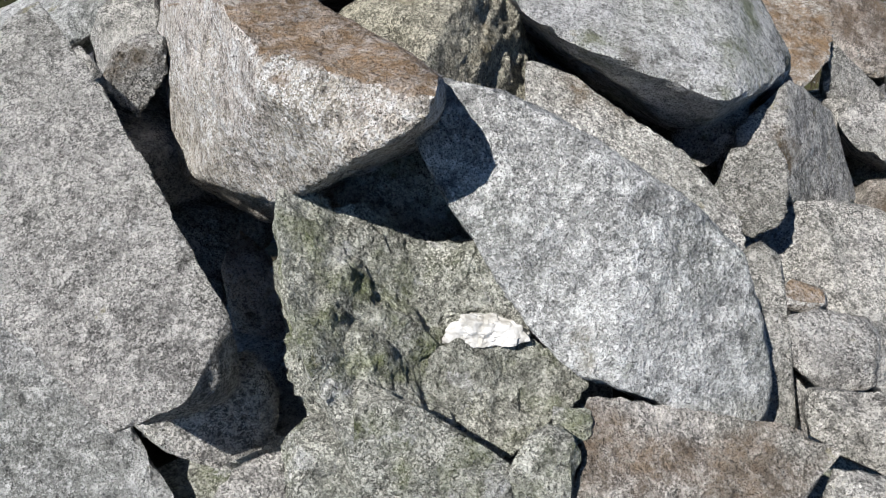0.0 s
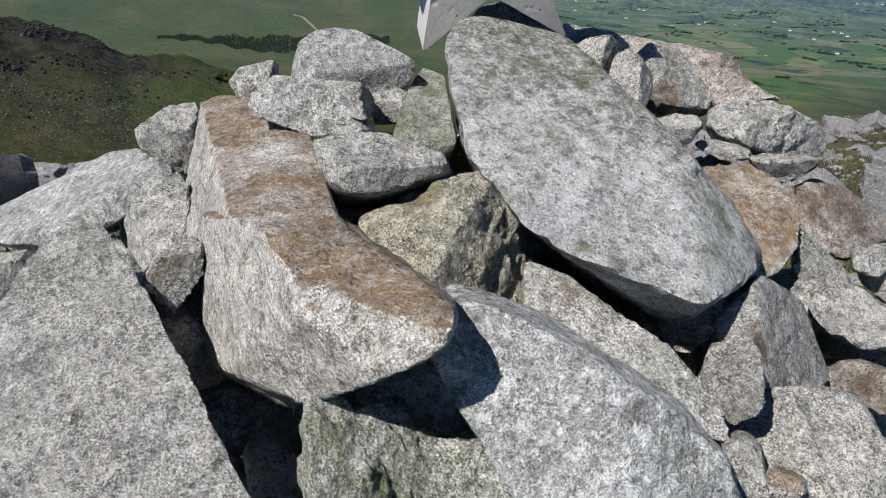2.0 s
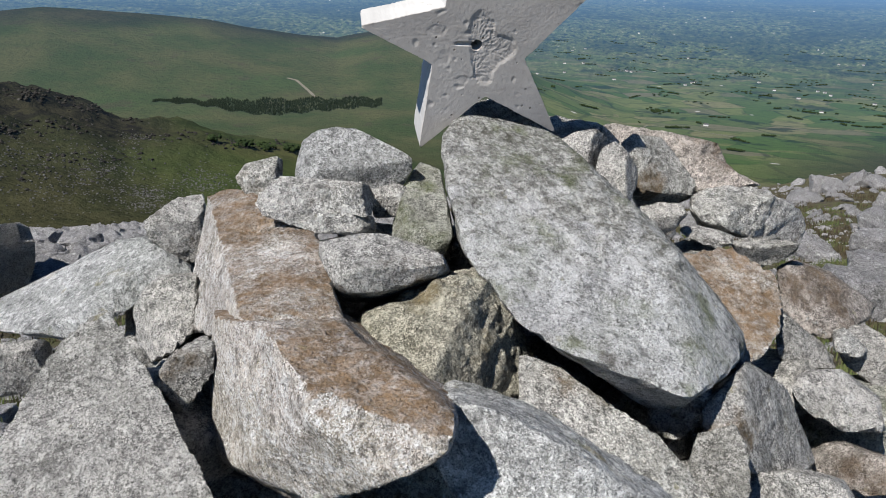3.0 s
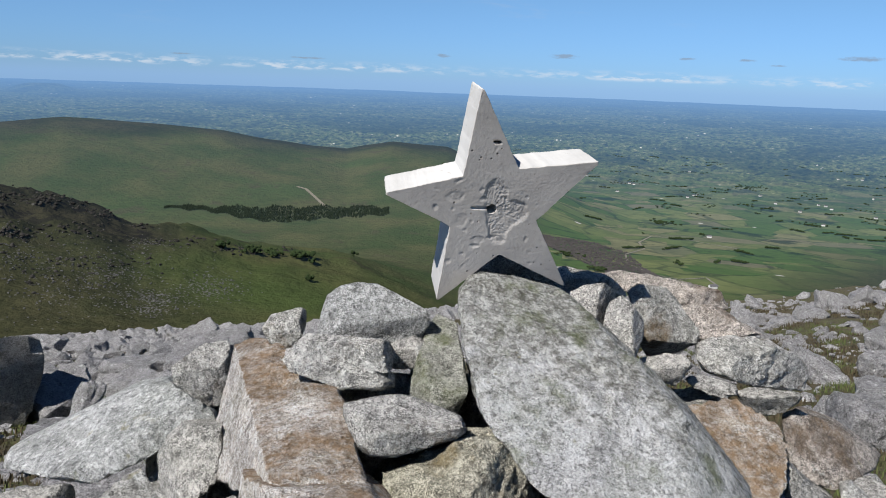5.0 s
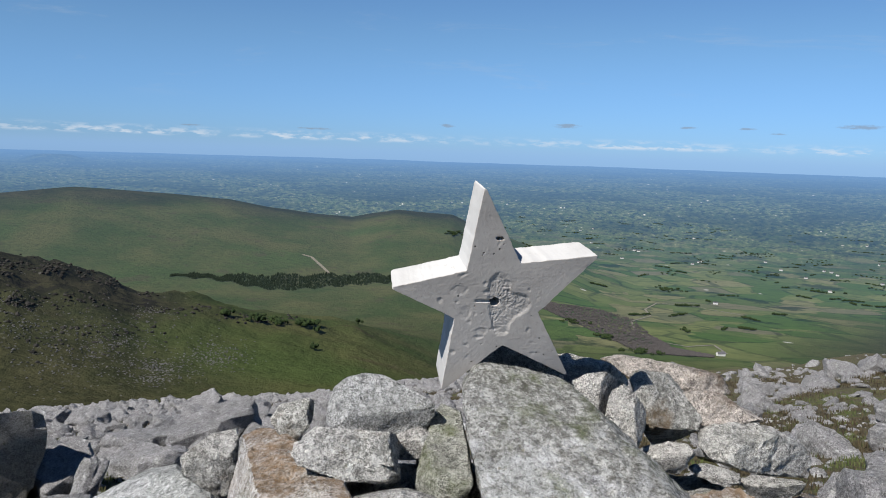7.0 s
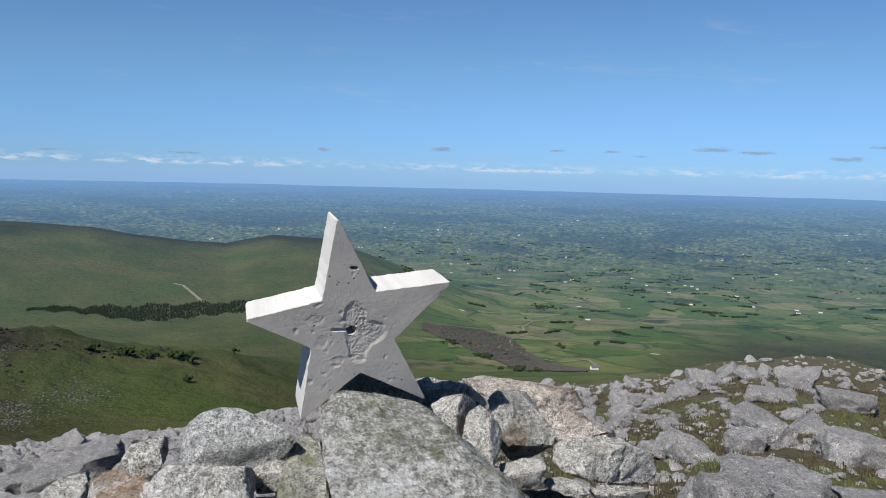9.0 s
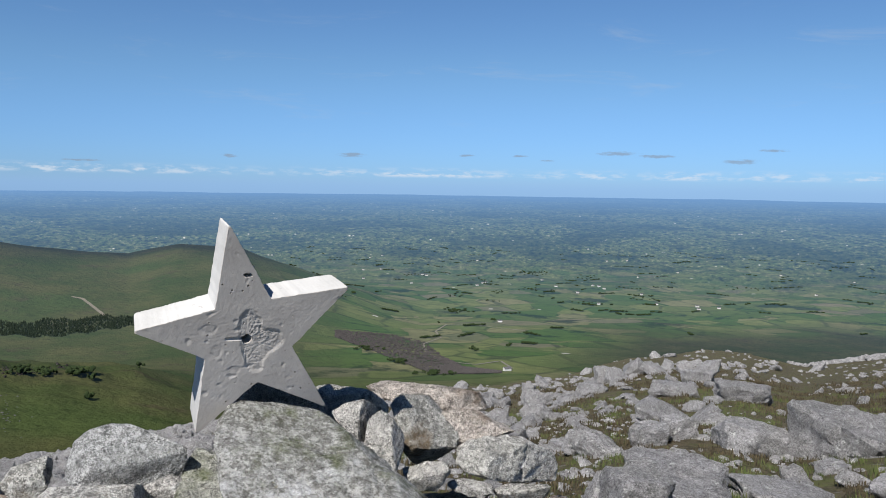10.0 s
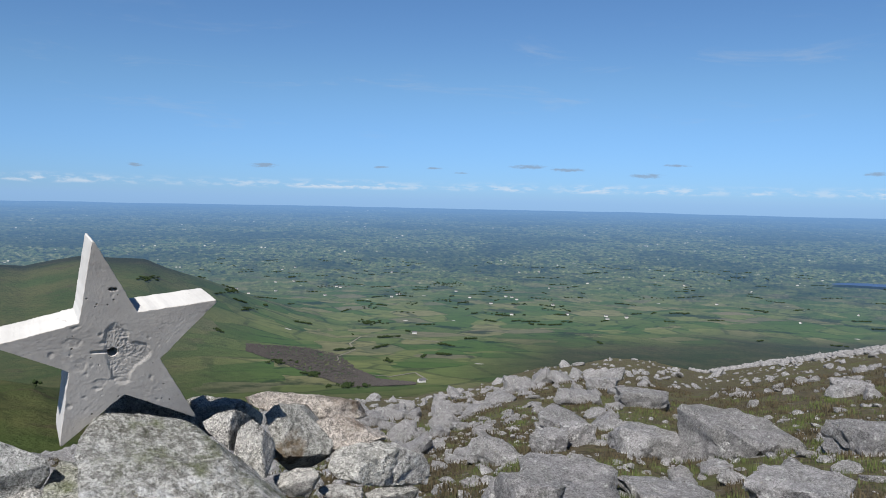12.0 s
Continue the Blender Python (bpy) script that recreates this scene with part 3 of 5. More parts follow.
cut_rock('boulder', 'large pale grey granite slab leaning on the cairn', MOTTLED, 16, 0.016, 6, [
    ((-0.533, 1.075, 0.426), [(-82, -25, 0.232), (-68, -17, 0.269), (-41, -3, 0.381), (51, 4, 0.114), (55, 2, 0.1), (77, -8, 0.227), (139, -39, 0.347), (154, -44, 0.331), (-130, -44, 0.151), (-167, 61, 0.063), (13, -61, 0.077)]),
])
cut_rock('boulder', 'bluish grey granite boulder under the leaning slab', BLUE, 14, 0.02, 5, [
    ((-0.696, 1.068, -0.018), [(-14, 19, 0.227), (26, 10, 0.1), (38, 4, 0.066), (45, 0, 0.08), (59, -9, 0.15), (-177, -51, 0.211), (-97, -15, 0.205), (165, 55, 0.158), (-15, -55, 0.192)]),
])
cut_rock('boulder', 'dark grey boulder wedged deep in the cairn', GREY, 8, 0.02, 5, [
    ((-0.344, 0.979, 0.125), [(-45, 37, 0.053), (-40, 38, 0.056), (48, 12, 0.078), (76, -17, 0.072), (138, -52, 0.066), (-156, -45, 0.069), (-137, -35, 0.081), (159, 85, 0.139), (159, 22, 0.134), (104, 28, 0.15), (-134, 20, 0.154), (-21, -43, 0.138)]),
])
cut_rock('ledge_boulder', 'long granite boulder with a rust-brown weathered top', BROWN, 10, 0.018, 6, [
    ((-0.185, 1.171, 0.56), [(-4, 71, 0.19), (57, 50, 0.162), (57, 50, 0.162), (83, 17, 0.209), (99, -14, 0.192), (121, -44, 0.126), (134, -52, 0.102), (149, -55, 0.118), (-161, -52, 0.16), (-134, -37, 0.189), (-114, -10, 0.217), (-106, 6, 0.222), (-121, 8, 0.146), (-140, -12, 0.142), (-173, 7, 0.289), (-152, 27, 0.235), (169, -51, 0.132), (-146, -41, 0.144), (162, 86, 0.195), (-8, -27, 0.279)]),
    ((-0.439, 1.799, 0.62), [(-104, 11, 0.181), (-85, 56, 0.246), (16, 74, 0.195), (56, 54, 0.147), (75, 18, 0.145), (77, 14, 0.149), (89, -14, 0.213), (160, -65, 0.18), (-178, -65, 0.168), (-110, -4, 0.202), (-113, 78, 0.116), (140, 86, 0.134), (-174, 6, 0.483), (-109, 17, 0.137), (-13, -20, 0.316)]),
])
cut_rock('boulder', 'smooth grey granite boulder with a pointed end and lichen spots', BLUE, 10, 0.012, 6, [
    ((0.223, 1.015, 0.44), [(-90, 4, 0.257), (-69, 42, 0.322), (26, 67, 0.202), (54, 59, 0.156), (62, 55, 0.144), (79, 44, 0.167), (97, 27, 0.214), (105, 17, 0.248), (119, 1, 0.311), (151, -30, 0.342), (-148, -47, 0.174), (-124, -40, 0.144), (-110, -31, 0.133), (-107, -28, 0.133), (-107, -28, 0.134), (-104, -23, 0.155), (-164, 29, 0.131), (165, 42, 0.156), (157, 29, 0.143), (12, -32, 0.132)]),
])
cut_rock('boulder', 'rough mossy green and grey granite block', GREEN, 16, 0.05, 6, [
    ((-0.134, 0.94, 0.317), [(-54, 13, 0.146), (-19, 2, 0.106), (-17, 2, 0.106), (18, -25, 0.173), (23, -29, 0.179), (120, -66, 0.118), (166, -60, 0.142), (-146, -33, 0.132), (-122, -12, 0.076), (-118, -9, 0.069), (-112, -5, 0.066), (-107, -1, 0.069), (-102, 2, 0.077), (121, 51, 0.112), (-59, -51, 0.137)]),
    ((0.049, 1.063, 0.318), [(-2, 57, 0.085), (23, 55, 0.077), (65, 36, 0.073), (78, 24, 0.079), (135, -36, 0.118), (-154, -47, 0.094), (-118, -29, 0.084), (-93, 1, 0.105), (-170, 30, 0.125), (-151, 51, 0.129), (-174, 6, 0.135), (2, -36, 0.127)]),
])
cut_rock('boulder', 'fractured mossy granite block below a white quartz lump', GREEN, 16, 0.05, 6, [
    ((0.094, 0.894, 0.229), [(-72, -5, 0.069), (-37, 13, 0.075), (-6, 17, 0.057), (31, 7, 0.059), (33, 6, 0.061), (98, -42, 0.055), (118, -52, 0.033), (126, -55, 0.031), (150, -60, 0.036), (178, -61, 0.05), (-86, -16, 0.084), (169, 51, 0.092), (-11, -51, 0.112)]),
])
cut_rock('quartz_lump', 'small bright white quartz lump set on a block', QUARTZ, 16, 0.06, 5, [
    ((0.085, 0.923, 0.353), [(-69, 9, 0.048), (-32, 37, 0.026), (-4, 44, 0.021), (36, 39, 0.026), (71, 17, 0.048), (166, -57, 0.02), (-176, -58, 0.02), (-175, 77, 0.036), (-175, 20, 0.033), (166, 37, 0.047), (-156, 37, 0.046), (5, -39, 0.034)]),
])
cut_rock('boulder', 'yellowish granite block with a green-stained side', GREEN, 10, 0.03, 5, [
    ((-0.014, 0.798, 0.208), [(12, 34, 0.088), (33, 29, 0.049), (85, -6, 0.111), (99, -19, 0.122), (179, -48, 0.092), (-110, -24, 0.064), (-102, -17, 0.075), (-2, 78, 0.15), (178, 28, 0.119), (117, 29, 0.173), (-105, 14, 0.116), (-2, -49, 0.11)]),
])
cut_rock('boulder', 'grey granite block stained with green algae', GREEN, 12, 0.03, 5, [
    ((-0.125, 0.809, 0.17), [(-92, -2, 0.066), (-53, 25, 0.072), (46, 18, 0.04), (51, 14, 0.035), (64, 5, 0.049), (177, -48, 0.076), (-10, 90, 0.127), (170, 28, 0.116), (104, 25, 0.132), (-120, 22, 0.111), (-10, -49, 0.11)]),
])
cut_rock('boulder', 'pale granite block low in the cairn', GREY, 12, 0.02, 4, [
    ((-0.261, 0.798, 0.13), [(-87, 10, 0.034), (-64, 24, 0.027), (-24, 34, 0.04), (74, -12, 0.044), (-178, -46, 0.049), (160, 81, 0.104), (160, 28, 0.109), (93, 24, 0.109), (-123, 15, 0.085), (-20, -49, 0.11)]),
])
cut_rock('boulder', 'narrow mossy stone wedged upright between blocks', GREEN, 12, 0.03, 4, [
    ((0.163, 0.768, 0.238), [(-59, 8, 0.027), (-35, 24, 0.035), (62, 22, 0.044), (100, -8, 0.034), (161, -45, 0.049), (-81, -11, 0.034), (11, 79, 0.09), (-169, 27, 0.088), (114, 14, 0.064), (-107, 28, 0.092), (11, -48, 0.083)]),
])
cut_rock('boulder', 'small dark mossy stone', GREEN, 12, 0.03, 4, [
    ((0.205, 0.812, 0.275), [(1, 37, 0.018), (95, -1, 0.019), (135, -36, 0.018), (-107, -36, 0.015), (-83, -17, 0.017), (-166, 86, 0.059), (-166, 24, 0.061), (131, 24, 0.058), (-109, 28, 0.065), (14, -45, 0.066)]),
])
cut_rock('boulder', 'broad granite boulder with a rust-brown stain', STAINED, 12, 0.022, 5, [
    ((0.339, 0.811, 0.19), [(-75, -2, 0.114), (0, 20, 0.047), (6, 20, 0.041), (22, 16, 0.076), (110, -41, 0.12), (177, -54, 0.061), (-87, -12, 0.128), (171, 52, 0.112), (-9, -52, 0.138)]),
])
cut_rock('boulder', 'pale granite stone at the foot of the cairn', GREY, 12, 0.02, 4, [
    ((0.658, 0.784, 0.153), [(-49, -10, 0.053), (12, 36, 0.031), (32, 40, 0.032), (119, 2, 0.054), (173, -44, 0.039), (41, 84, 0.09), (-139, 22, 0.115), (157, 22, 0.114), (-85, 29, 0.126), (41, -43, 0.11)]),
])
cut_rock('boulder', 'upright grey granite stone beside a smooth boulder', GREY, 14, 0.02, 5, [
    ((0.591, 1.099, 0.219), [(-39, 37, 0.142), (73, 50, 0.104), (105, 21, 0.036), (108, 17, 0.034), (176, -43, 0.171), (-82, -24, 0.046), (-78, -19, 0.036), (169, 40, 0.094), (180, 60, 0.087), (28, -35, 0.101)]),
])
cut_rock('boulder', 'small brownish granite block', BROWN, 14, 0.02, 4, [
    ((0.652, 1.149, 0.263), [(-41, 29, 0.03), (36, 58, 0.02), (107, 21, 0.039), (151, -38, 0.035), (-165, -56, 0.031), (-73, -18, 0.03), (173, 66, 0.057), (177, 6, 0.071), (30, -32, 0.065)]),
])
cut_rock('boulder', 'whitish granite block with a flat face', PALE, 14, 0.025, 5, [
    ((0.688, 1.056, 0.212), [(-22, 43, 0.077), (20, 57, 0.067), (89, 42, 0.071), (117, 13, 0.066), (151, -29, 0.078), (-158, -52, 0.067), (-111, -46, 0.067), (-71, -15, 0.074), (167, 63, 0.063), (177, 18, 0.069), (-139, 23, 0.102), (172, -45, 0.069), (33, -35, 0.081)]),
])
cut_rock('boulder', 'large flat pale granite boulder', GREY, 14, 0.022, 5, [
    ((0.807, 1.356, 0.169), [(-52, 21, 0.162), (-45, 31, 0.152), (-16, 55, 0.149), (32, 64, 0.146), (99, 40, 0.15), (120, 13, 0.178), (160, -36, 0.269), (-115, -50, 0.13), (-79, -21, 0.168), (172, 56, 0.106), (148, 30, 0.146), (-146, 44, 0.118), (31, -30, 0.121)]),
])
cut_rock('boulder', 'dark grey granite boulder in shade', GREY, 12, 0.03, 4, [
    ((0.7, 0.95, 0.138), [(7, 39, 0.045), (76, 36, 0.058), (136, -22, 0.062), (-155, -57, 0.04), (-101, -50, 0.039), (-65, -24, 0.061), (-143, 71, 0.132), (-143, 18, 0.123), (154, 21, 0.121), (-80, 20, 0.132), (37, -39, 0.138)]),
])
cut_rock('boulder', 'pale rounded granite boulder', PALE, 9, 0.018, 5, [
    ((0.763, 1.542, 0.34), [(-52, 27, 0.114), (63, 60, 0.123), (74, 56, 0.117), (103, 28, 0.099), (128, -13, 0.15), (178, -55, 0.108), (-139, -58, 0.108), (-93, -38, 0.109), (-77, -17, 0.118), (140, 20, 0.075), (126, 30, 0.061), (-166, 50, 0.181), (26, -28, 0.152)]),
])
cut_rock('boulder', 'small angular grey granite block', GREY, 20, 0.015, 5, [
    ((0.606, 1.347, 0.362), [(-55, 6, 0.052), (-21, 46, 0.07), (90, 28, 0.063), (102, 9, 0.05), (132, -45, 0.07), (-113, -65, 0.068), (-74, -32, 0.06), (-156, 68, 0.11), (-156, 6, 0.088), (152, 17, 0.11), (-84, 9, 0.087), (24, -26, 0.077)]),
])
cut_rock('boulder', 'long pale granite stone beneath the great slab', PALE, 12, 0.02, 5, [
    ((0.37, 1.338, 0.369), [(-85, -3, 0.198), (5, 12, 0.127), (28, 4, 0.04), (44, -5, 0.047), (47, -7, 0.053), (75, -24, 0.132), (-169, -46, 0.117), (-136, -34, 0.048), (158, 58, 0.09), (-22, -58, 0.11)]),
])
cut_rock('boulder', 'dark stone under the great slab', GREY, 12, 0.02, 4, [
    ((0.592, 1.587, 0.352), [(-28, 48, 0.03), (98, 11, 0.066), (123, -42, 0.03), (-104, -63, 0.048), (-76, -32, 0.055), (-160, 77, 0.131), (-160, 3, 0.127), (145, 14, 0.147), (-89, 8, 0.106), (20, -24, 0.138)]),
])
cut_rock('boulder', 'yellowish lichened granite block', YELLOW, 12, 0.03, 6, [
    ((0.037, 1.531, 0.566), [(-87, 19, 0.217), (-49, 60, 0.135), (-19, 68, 0.142), (61, 56, 0.156), (87, 22, 0.139), (88, 20, 0.141), (100, -4, 0.173), (132, -47, 0.168), (-154, -59, 0.115), (-130, -51, 0.105), (-128, -50, 0.106), (-121, -43, 0.126), (-177, 62, 0.184), (-140, 53, 0.192), (129, 15, 0.133), (180, -12, 0.299), (2, -25, 0.213)]),
])
cut_rock('great_slab', 'great tilted granite slab, grey with pale lichen, topping the cairn', SLAB, 11, 0.013, 6, [
    ((0.347, 1.802, 0.682), [(-89, 0, 0.348), (-82, 36, 0.449), (-45, 77, 0.372), (46, 78, 0.292), (59, 75, 0.274), (87, 51, 0.182), (88, 49, 0.183), (92, 43, 0.199), (96, 37, 0.239), (112, 5, 0.414), (132, -34, 0.46), (137, -40, 0.453), (-158, -62, 0.34), (-118, -53, 0.23), (-113, -50, 0.223), (-102, -37, 0.225), (-94, -18, 0.273), (-92, -13, 0.287), (149, 69, 0.136), (151, 61, 0.154), (122, 44, 0.216), (-150, -45, 0.355), (160, 65, 0.133), (11, -18, 0.213)]),
])
cut_rock('boulder', 'granite boulder with an orange-brown top', BROWN, 12, 0.02, 5, [
    ((0.844, 1.993, 0.383), [(-18, 5, 0.187), (38, -5, 0.169), (90, -24, 0.097), (104, -29, 0.082), (120, -33, 0.094), (143, -37, 0.134), (-104, -17, 0.139), (-83, -9, 0.128), (164, 69, 0.113), (-16, -69, 0.137)]),
])
cut_rock('boulder', 'dark mossy stone in the hollow under the ledge', GREEN, 12, 0.03, 5, [
    ((-0.038, 1.232, 0.392), [(-53, 39, 0.075), (-2, 54, 0.074), (65, 22, 0.061), (69, 17, 0.063), (178, -67, 0.071), (-132, -58, 0.058), (-109, -39, 0.074), (178, 41, 0.127), (178, 25, 0.119), (160, 29, 0.136), (-165, 29, 0.137), (-2, -30, 0.137)]),
])
cut_rock('boulder', 'brown stone deep between slab and ledge', BROWN, 14, 0.03, 4, [
    ((-0.333, 1.246, 0.189), [(-81, 21, 0.059), (45, 25, 0.045), (60, 8, 0.032), (73, -10, 0.041), (-164, -58, 0.081), (-102, -7, 0.041), (164, 67, 0.132), (164, 14, 0.12), (106, 20, 0.116), (-142, 22, 0.123), (-16, -35, 0.11)]),
])
cut_rock('boulder', 'bluish grey granite boulder with a broken pale edge', BLUE, 14, 0.02, 5, [
    ((-1.075, 2.238, 0.39), [(-78, 62, 0.088), (-76, 62, 0.086), (-28, 73, 0.122), (49, 48, 0.202), (74, -5, 0.298), (113, -61, 0.117), (-169, -61, 0.184), (-118, 10, 0.31), (-122, 60, 0.073), (-167, 6, 0.273), (149, 30, 0.31), (-24, -20, 0.202)]),
])
cut_rock('boulder', 'pale rounded granite stone', PALE, 12, 0.02, 5, [
    ((-0.85, 2.375, 0.53), [(-77, 49, 0.056), (-37, 65, 0.072), (65, -3, 0.065), (137, -79, 0.085), (-115, -43, 0.052), (-105, -13, 0.062), (161, 49, 0.219), (161, -4, 0.219), (104, 9, 0.187), (-148, 11, 0.213), (-19, -17, 0.237)]),
])
cut_rock('boulder', 'grey angular granite block', GREY, 16, 0.02, 5, [
    ((-0.786, 1.978, 0.401), [(-98, 32, 0.077), (-83, 52, 0.09), (-11, 70, 0.114), (74, -4, 0.097), (97, -44, 0.094), (121, -59, 0.105), (-121, -18, 0.087), (-113, -2, 0.075), (-162, 37, 0.163), (-129, 12, 0.099), (-20, -23, 0.202)]),
])
cut_rock('boulder', 'small pale angular stone between two boulders', PALE, 16, 0.02, 5, [
    ((-0.584, 1.53, 0.481), [(-78, 36, 0.016), (-61, 48, 0.015), (46, 29, 0.05), (69, -13, 0.026), (83, -38, 0.022), (-123, -40, 0.037), (-118, -32, 0.038), (161, 68, 0.211), (161, 5, 0.24), (96, 12, 0.166), (-135, 12, 0.172), (-19, -26, 0.275)]),
])
cut_rock('stone', 'small white chip of granite', PALE, 14, 0.03, 4, [
    ((-0.71, 1.592, 0.472), [(-53, 54, 0.051), (50, 19, 0.012), (59, 1, 0.021), (163, -72, 0.043), (-119, -29, 0.013), (-110, -10, 0.019), (158, 57, 0.059), (158, 4, 0.05), (93, 11, 0.049), (-140, 12, 0.048), (-22, -25, 0.044)]),
])
cut_rock('boulder', 'dark grey stone beside the slab', GREY, 12, 0.02, 4, [
    ((-1.246, 1.985, 0.224), [(-32, 59, 0.058), (-16, 58, 0.058), (48, 7, 0.109), (71, -40, 0.075), (153, -72, 0.063), (-177, -69, 0.066), (-111, 6, 0.117), (149, 78, 0.136), (149, 4, 0.153), (84, 11, 0.143), (-151, 13, 0.196), (-31, -24, 0.165)]),
])
cut_rock('boulder', 'dark stone behind the feet of the star', GREY, 16, 0.02, 4, [
    ((0.188, 2.452, 0.846), [(-65, 33, 0.107), (-44, 56, 0.098), (45, 62, 0.083), (58, 55, 0.089), (86, 10, 0.165), (127, -74, 0.09), (-144, -80, 0.098), (-81, -15, 0.15), (-174, 25, 0.127), (-174, 12, 0.119), (170, 15, 0.147), (-159, 15, 0.143), (6, -16, 0.137)]),
])
cut_rock('boulder', 'rounded grey granite boulder on the crest', ROUND, 9, 0.014, 5, [
    ((-0.253, 2.191, 0.826), [(-85, 17, 0.136), (-71, 48, 0.107), (-48, 65, 0.086), (20, 69, 0.066), (52, 56, 0.06), (56, 52, 0.066), (76, 5, 0.134), (83, -32, 0.136), (94, -66, 0.107), (-129, -81, 0.071), (-90, -6, 0.151), (176, 47, 0.148), (168, -15, 0.187), (-134, 15, 0.204), (-6, -12, 0.11)]),
])
cut_rock('boulder', 'small white angular granite stone', PALE, 22, 0.02, 5, [
    ((-0.523, 2.192, 0.755), [(-87, 29, 0.056), (-45, 66, 0.045), (15, 67, 0.059), (73, -11, 0.047), (80, -42, 0.033), (85, -56, 0.039), (-118, -68, 0.056), (-103, -34, 0.052), (-176, 62, 0.086), (168, 13, 0.115), (97, 14, 0.077), (-12, -13, 0.077)]),
])
cut_rock('boulder', 'flat angular granite block with a crack', PALE, 22, 0.02, 5, [
    ((-0.321, 1.9, 0.796), [(-82, 29, 0.099), (-71, 48, 0.077), (5, 68, 0.027), (6, 68, 0.027), (66, 26, 0.122), (82, -32, 0.13), (-135, -78, 0.025), (-134, -77, 0.025), (-127, -75, 0.031), (159, 72, 0.084), (171, 16, 0.129), (100, 17, 0.143), (-9, -14, 0.088)]),
    ((-0.318, 1.892, 0.733), [(-86, 17, 0.145), (23, 63, 0.023), (71, 11, 0.13), (118, -75, 0.063), (-151, -78, 0.023), (-123, -69, 0.022), (-102, -37, 0.087), (137, 73, 0.088), (173, 10, 0.14), (102, 18, 0.153), (-9, -16, 0.099)]),
])
cut_rock('boulder', 'wedge-shaped granite stone lying end-on in the cairn', GREEN, 14, 0.016, 5, [
    ((-0.053, 2.087, 0.665), [(-90, 5, 0.081), (-86, 15, 0.069), (-79, 31, 0.097), (53, 63, 0.157), (88, 13, 0.086), (103, -23, 0.114), (-149, -63, 0.115), (-131, -57, 0.108), (169, 75, 0.131), (180, -3, 0.301), (-106, 39, 0.124), (1, -21, 0.228)]),
])
cut_rock('boulder', 'flat wedge of pale granite with a sharp edge', PALE, 14, 0.016, 5, [
    ((-0.143, 1.602, 0.712), [(-95, 4, 0.135), (-32, 65, 0.073), (-15, 67, 0.068), (34, 63, 0.068), (47, 58, 0.076), (81, 24, 0.14), (118, -43, 0.113), (145, -59, 0.074), (-178, -63, 0.079), (-111, -29, 0.115), (-107, -21, 0.116), (156, 76, 0.104), (164, -9, 0.17), (-129, 12, 0.174), (-2, -24, 0.172)]),
])
cut_rock('boulder', 'small stone in the gap on the crest', GREY, 14, 0.02, 4, [
    ((-0.144, 2.062, 0.736), [(-45, 62, 0.033), (51, 55, 0.046), (86, -25, 0.032), (134, -79, 0.042), (-90, -15, 0.045), (177, 47, 0.082), (177, -6, 0.082), (124, 9, 0.084), (-121, 7, 0.09), (-3, -15, 0.082)]),
])
cut_rock('boulder', 'dark broken granite stone beside the star', GREY, 24, 0.02, 5, [
    ((0.47, 2.349, 0.825), [(-47, 48, 0.057), (-9, 65, 0.047), (52, 60, 0.053), (100, -16, 0.055), (-87, -51, 0.044), (-85, -46, 0.04), (-142, 57, 0.098), (126, 4, 0.053), (-171, 20, 0.115), (12, -16, 0.077)]),
])
cut_rock('boulder', 'angular grey granite stone set on end', GREY, 24, 0.02, 5, [
    ((0.562, 2.284, 0.757), [(-66, 6, 0.059), (-45, 45, 0.084), (79, 40, 0.05), (97, 2, 0.048), (104, -21, 0.051), (-125, -76, 0.073), (-85, -48, 0.051), (-178, 46, 0.124), (126, 13, 0.065), (-164, 14, 0.124), (15, -18, 0.082)]),
])
cut_rock('boulder', 'pale granite boulder with a broken underside', PALE, 16, 0.02, 5, [
    ((0.752, 2.576, 0.703), [(-51, 59, 0.146), (21, 76, 0.119), (95, 41, 0.091), (112, -8, 0.145), (135, -55, 0.128), (-86, -32, 0.104), (-80, -16, 0.089), (155, 34, 0.114), (-164, 27, 0.173), (171, -53, 0.123), (17, -16, 0.152)]),
])
cut_rock('boulder', 'stone in the shadow of the star', GREY, 14, 0.02, 4, [
    ((0.478, 2.561, 0.816), [(-14, 66, 0.078), (36, 66, 0.05), (70, 51, 0.065), (101, -23, 0.128), (-127, -79, 0.074), (-80, -31, 0.094), (-168, 69, 0.094), (-168, -5, 0.095), (128, 7, 0.154), (-109, 8, 0.148), (12, -15, 0.082)]),
])
cut_rock('boulder', 'pinkish weathered granite boulder on the crest', PINK, 20, 0.035, 5, [
    ((0.829, 2.878, 0.744), [(-31, 72, 0.086), (33, 76, 0.043), (45, 75, 0.044), (105, 22, 0.222), (161, -71, 0.102), (-115, -68, 0.06), (-92, -46, 0.139), (180, 49, 0.121), (167, 6, 0.174), (17, -14, 0.154)]),
    ((0.961, 2.61, 0.679), [(-12, 73, 0.07), (82, 61, 0.06), (83, 61, 0.061), (146, -62, 0.069), (169, -71, 0.054), (-98, -57, 0.082), (-77, -18, 0.128), (172, 45, 0.156), (-167, 18, 0.153), (20, -16, 0.154)]),
])
